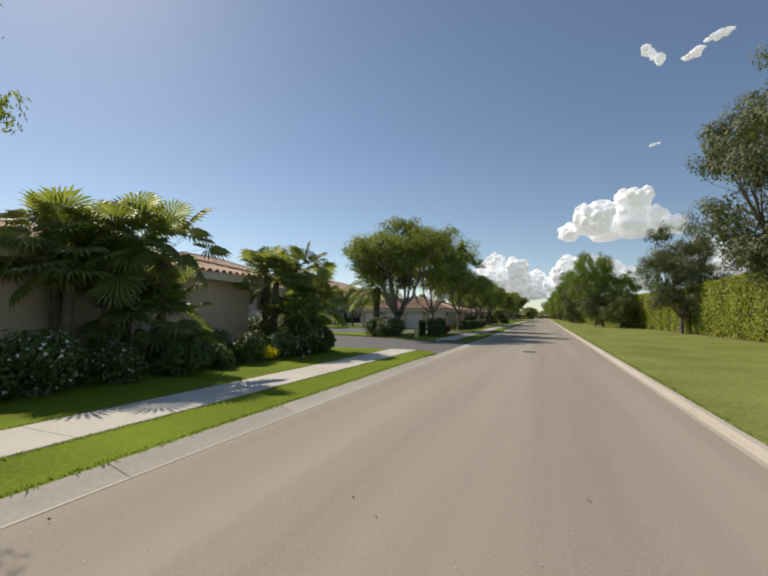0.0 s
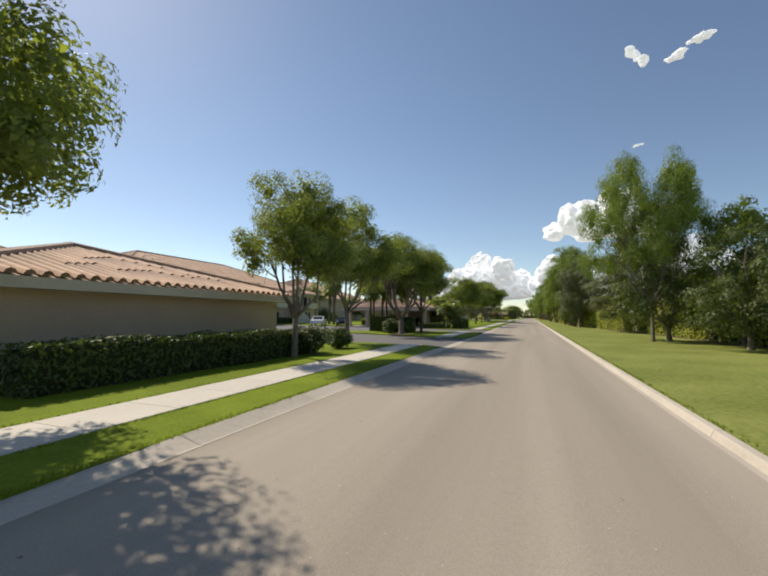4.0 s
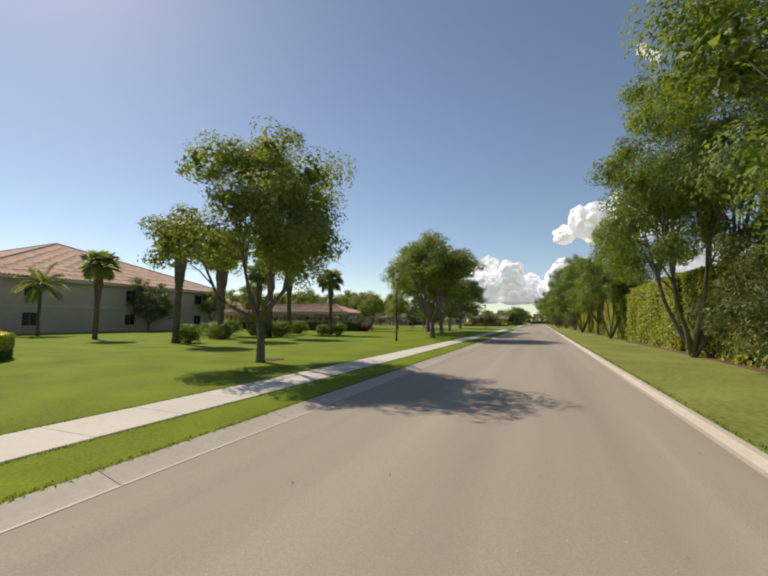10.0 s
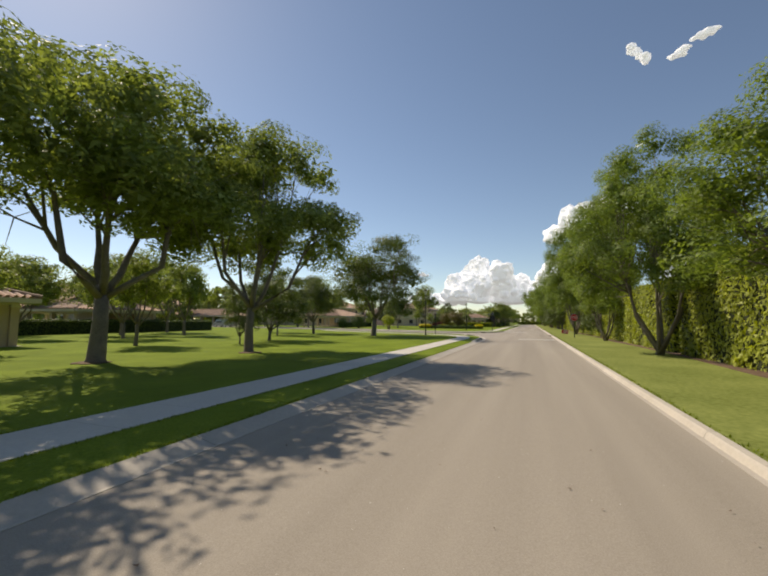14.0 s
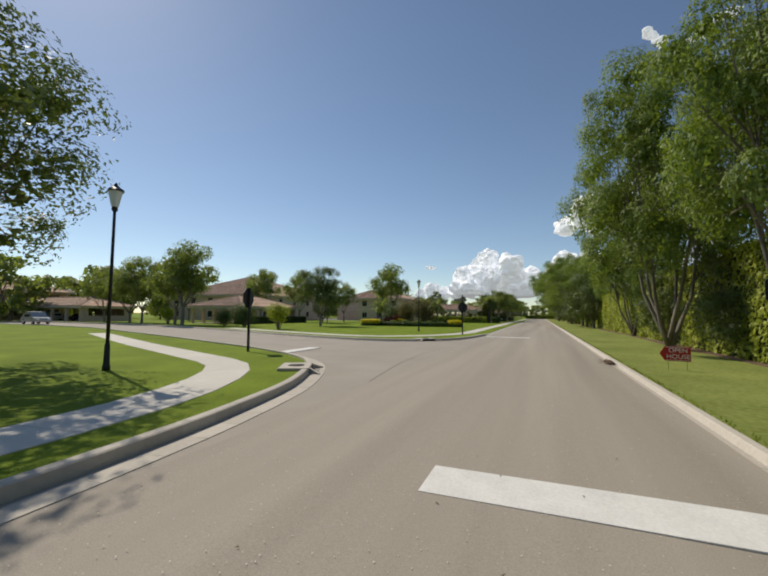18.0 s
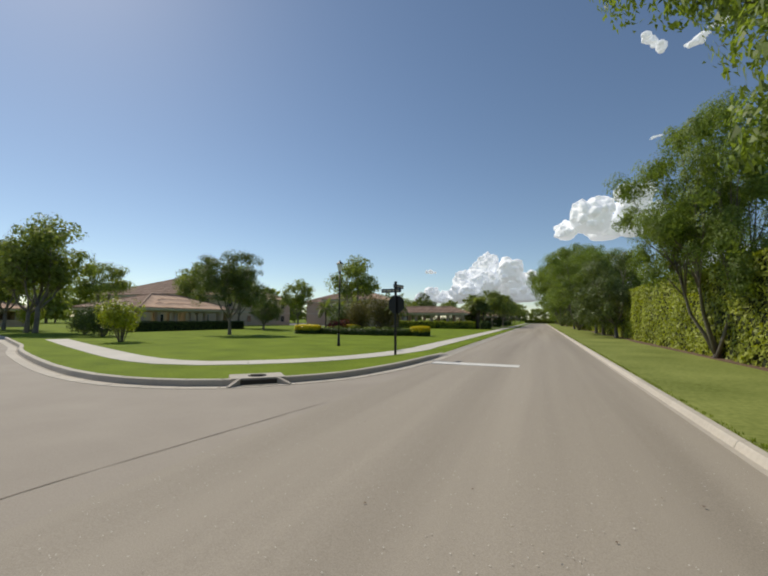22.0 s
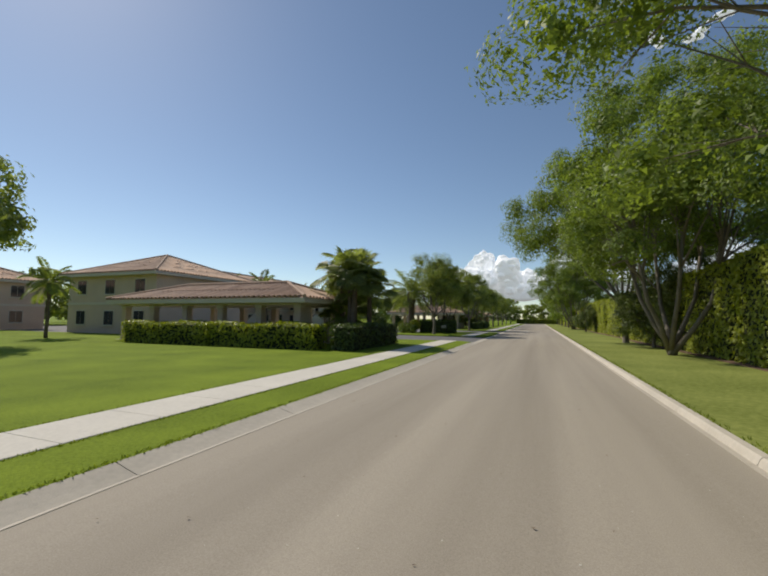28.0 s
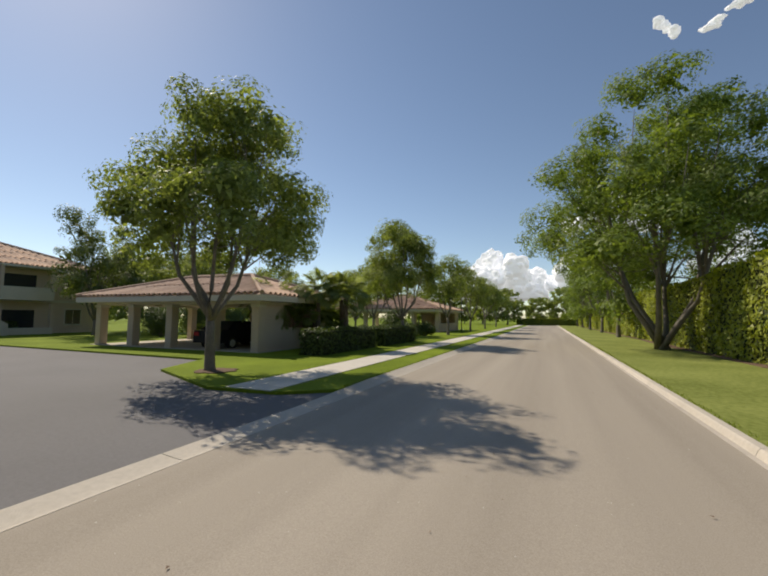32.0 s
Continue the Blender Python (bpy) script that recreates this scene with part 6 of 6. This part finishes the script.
g = np.random.default_rng(9)
n = 1300
p = np.stack([g.uniform(GUT_L0 * U, GUT_R0 * U, n), g.uniform(0, 300 * U, n), np.full(n, 0.03)], 1)
v, f = leaf_cloud(g, p, np.tile([0, 0, 3.0], (n, 1)), 0.034, 0.022, droop=0)
tagged(new("litter", leaf_mesh("litter", v, f, MULCH)), "scattered dry leaves on the road", "leaf litter", kind="stuff")

n = 420
p = np.stack([1.95 * U + g.normal(0, 0.16, n), 172.3 * U + g.normal(0, 0.5, n), np.full(n, 0.062)], 1)
v, f = leaf_cloud(g, p, np.tile([0, 0, 2.0], (n, 1)), 0.07, 0.045, droop=0.1)
tagged(new("litter", leaf_mesh("litter", v, f, MULCH)), "brown dead leaves heaped on the gutter inlet", "leaf litter", kind="stuff")
# pale chips worn loose from the asphalt, thicker where the side street joins
n = 15000
yy = np.concatenate([g.uniform(0, 300, n // 2), g.uniform(158, 188, n // 2)]) * U
p = np.stack([g.uniform(GUT_L0 * U, GUT_R0 * U, n), yy, np.full(n, 0.027)], 1)
v, f = leaf_cloud(g, p, np.tile([0, 0, 3.0], (n, 1)), 0.014, 0.012, droop=0)
tagged(new("grit", leaf_mesh("grit", v, f, PAVE)), "pale loose grit on the road", "grit", kind="stuff")
# seam where the side street's asphalt meets the road
vs, fs = [], []
for k in range(61):
    y = 166.4 + k * 0.2
    x = -3.35 - 0.6 * math.sin(math.pi * k / 60) + 0.05 * noise.noise(Vector((y * 0.7, 3.1, 0)))
    w = 0.009 + 0.008 * noise.noise(Vector((y * 2.3, 0, 1.7)))
    vs += [(x * U - w, y * U, 0.002), (x * U + w, y * U, 0.002)]
    if k:
        fs.append((2 * k - 2, 2 * k - 1, 2 * k + 1, 2 * k))
tagged(part("tar_seam", (vs, fs), SEAM), "thin worn seam between two asphalt surfaces", "seam", kind="structure")

# ---- distance and clouds ----
FAR = [broad_tree(91, 9.0, 4.6, 1.4, 4, 1500, 0.95, (BARK, LEAF), 0.2, 0.0, 0.05, lumps=26)]
for i in range(110):
    x = -84 - 14 * math.sin(i * 2.1)
    stand(FAR[0], x, -20 + i * 4.0, "full green tree on the skyline", "tree", "far trees", i * 40, 1.0 + 0.35 * math.sin(i * 1.7), z=LAWN_Z if x > -89.5 else -0.07)
for i in range(12):
    stand(FAR[0], -30 + i * 5.5, 352 + 6 * math.sin(i * 1.3), "full green tree closing the view along the road", "tree", "far trees", i * 77, 1.05 + 0.2 * math.sin(i * 2.3), z=LAWN_Z if not -4 < -30 + i * 5.5 < 2.2 else 0.0)
for i in range(3):
    stand(HEDGE[0], -6 + i * 4.6 + 4.6, 347.5, "clipped hedge across the far end of the road", "hedge", "long hedge", 90, 0.5, z=0.0)


def cloud(seed, bearing, elev, width, height, dist=3200.0, heads=6):
    """Heaped cloud far off, at a bearing left of the road and an elevation, sizes in degrees: heads on a flat base, each a heap of smaller puffs, melted together."""
    r = np.random.default_rng(seed)
    bm = bmesh.new()
    w, h = dist * radians(width), dist * radians(height)

    def puff(x, y, z, rad, sub):
        bmesh.ops.create_icosphere(bm, subdivisions=sub, radius=1.0, matrix=Matrix.Translation((x, y, z)) @ Matrix.Diagonal((rad * 1.1, rad, rad, 1)))
    for i in range(heads):
        u = -0.5 + (i + 0.5) / heads + r.uniform(-0.06, 0.06)
        top = h * max(0.3, (1 - (1.7 * u) ** 2) * r.uniform(0.6, 1.0))
        big = min(w / heads * 0.75, top * 0.5)
        for k in range(max(2, int(top / big * 1.3))):
            z = big * 0.4 + (top - big * 1.3) * k / max(1, int(top / big * 1.3) - 1)
            x, y, q = u * w + r.normal(0, big * 0.22), r.normal(0, big * 0.4), big * r.uniform(0.75, 1.05) * (1 - 0.3 * z / max(top, 1))
            puff(x, y, z, q, 2)
            for _ in range(34):
                d = r.normal(size=3)
                d /= np.linalg.norm(d)
                d[2] = abs(d[2]) if r.random() < 0.8 else d[2]
                puff(x + d[0] * q, y + d[1] * q, max(z + d[2] * q * 0.9, 0.0), q * r.uniform(0.13, 0.38), 1)
    floor_z = 0.05 * h
    for v in bm.verts:
        q = v.co / (h * 0.3)
        v.co += noise.noise_vector(q) * h * 0.06 + noise.noise_vector(q * 3.3) * h * 0.022
        if v.co.z < floor_z:
            v.co.z = floor_z + (v.co.z - floor_z) * 0.35
    ob = part("cloud", bm, CLOUD)
    mod = ob.modifiers.new("melt", "REMESH")
    mod.mode, mod.voxel_size, mod.use_smooth_shade = "VOXEL", max(w, h) / 170, True
    soft = ob.modifiers.new("soften", "SMOOTH")
    soft.factor, soft.iterations = 0.5, 2
    b, e = radians(bearing), radians(elev)
    ob.matrix_world = pose(-math.sin(b) * dist, 150 + math.cos(b) * dist, 1.75 + math.tan(e) * dist, 0, 0, bearing)
    return tagged(ob, "white heaped summer cloud far off", "cloud", "clouds", "structure")


cloud(1, 5.2, 2.4, 12.0, 8.0, heads=4)
cloud(2, -9.0, 10.2, 13.5, 7.2, heads=4)
cloud(3, -6.0, 3.4, 12.5, 7.4, heads=5)
cloud(4, -18.5, 4.6, 9.0, 6.8, heads=3)
cloud(7, 14.4, 6.4, 1.8, 0.8, heads=3)
cloud(8, 12.5, 2.2, 8.0, 3.0, heads=5)


def wisp(seed, bearing, elev, width, height, lean, lumps, dist=3200.0):
    """Thin scrap of cloud: a few loose lumps along a slanting line, melted into one another."""
    r = np.random.default_rng(seed)
    w, h = dist * radians(width), dist * radians(height)
    bm = bmesh.new()
    for i in range(lumps):
        u = (i + 0.5) / lumps - 0.5
        fat = r.uniform(0.7, 1.0)
        for _ in range(46):
            d = r.normal(size=3) * np.array([0.2 * w / lumps, 0.1 * h, 0.1 * h]) * fat
            rad = h * r.uniform(0.07, 0.14) * fat
            m = Matrix.Translation((u * w + d[0], d[1], u * lean * h + d[2] + d[0] * lean * h / w * 0.6)) @ Matrix.Diagonal((rad * 1.5, rad, rad, 1))
            bmesh.ops.create_icosphere(bm, subdivisions=1, radius=1.0, matrix=m)
    ob = part("cloud", bm, THIN_CLOUD)
    mod = ob.modifiers.new("melt", "REMESH")
    mod.mode, mod.voxel_size, mod.use_smooth_shade = "VOXEL", max(w, h) / 45, True
    soft = ob.modifiers.new("soften", "SMOOTH")
    soft.factor, soft.iterations = 0.5, 8
    b, e = radians(bearing), radians(elev)
    ob.matrix_world = pose(-math.sin(b) * dist, 150 + math.cos(b) * dist, 1.75 + math.tan(e) * dist, 0, 0, bearing)
    return tagged(ob, "thin white scrap of torn cloud high up", "cloud", "clouds", "structure")


wisp(5, -13.6, 30.6, 2.0, 3.0, -0.9, 3)
wisp(6, -19.0, 29.9, 5.0, 2.6, 1.0, 2)
wisp(9, -13.5, 21.0, 1.4, 0.6, 0.3, 2)
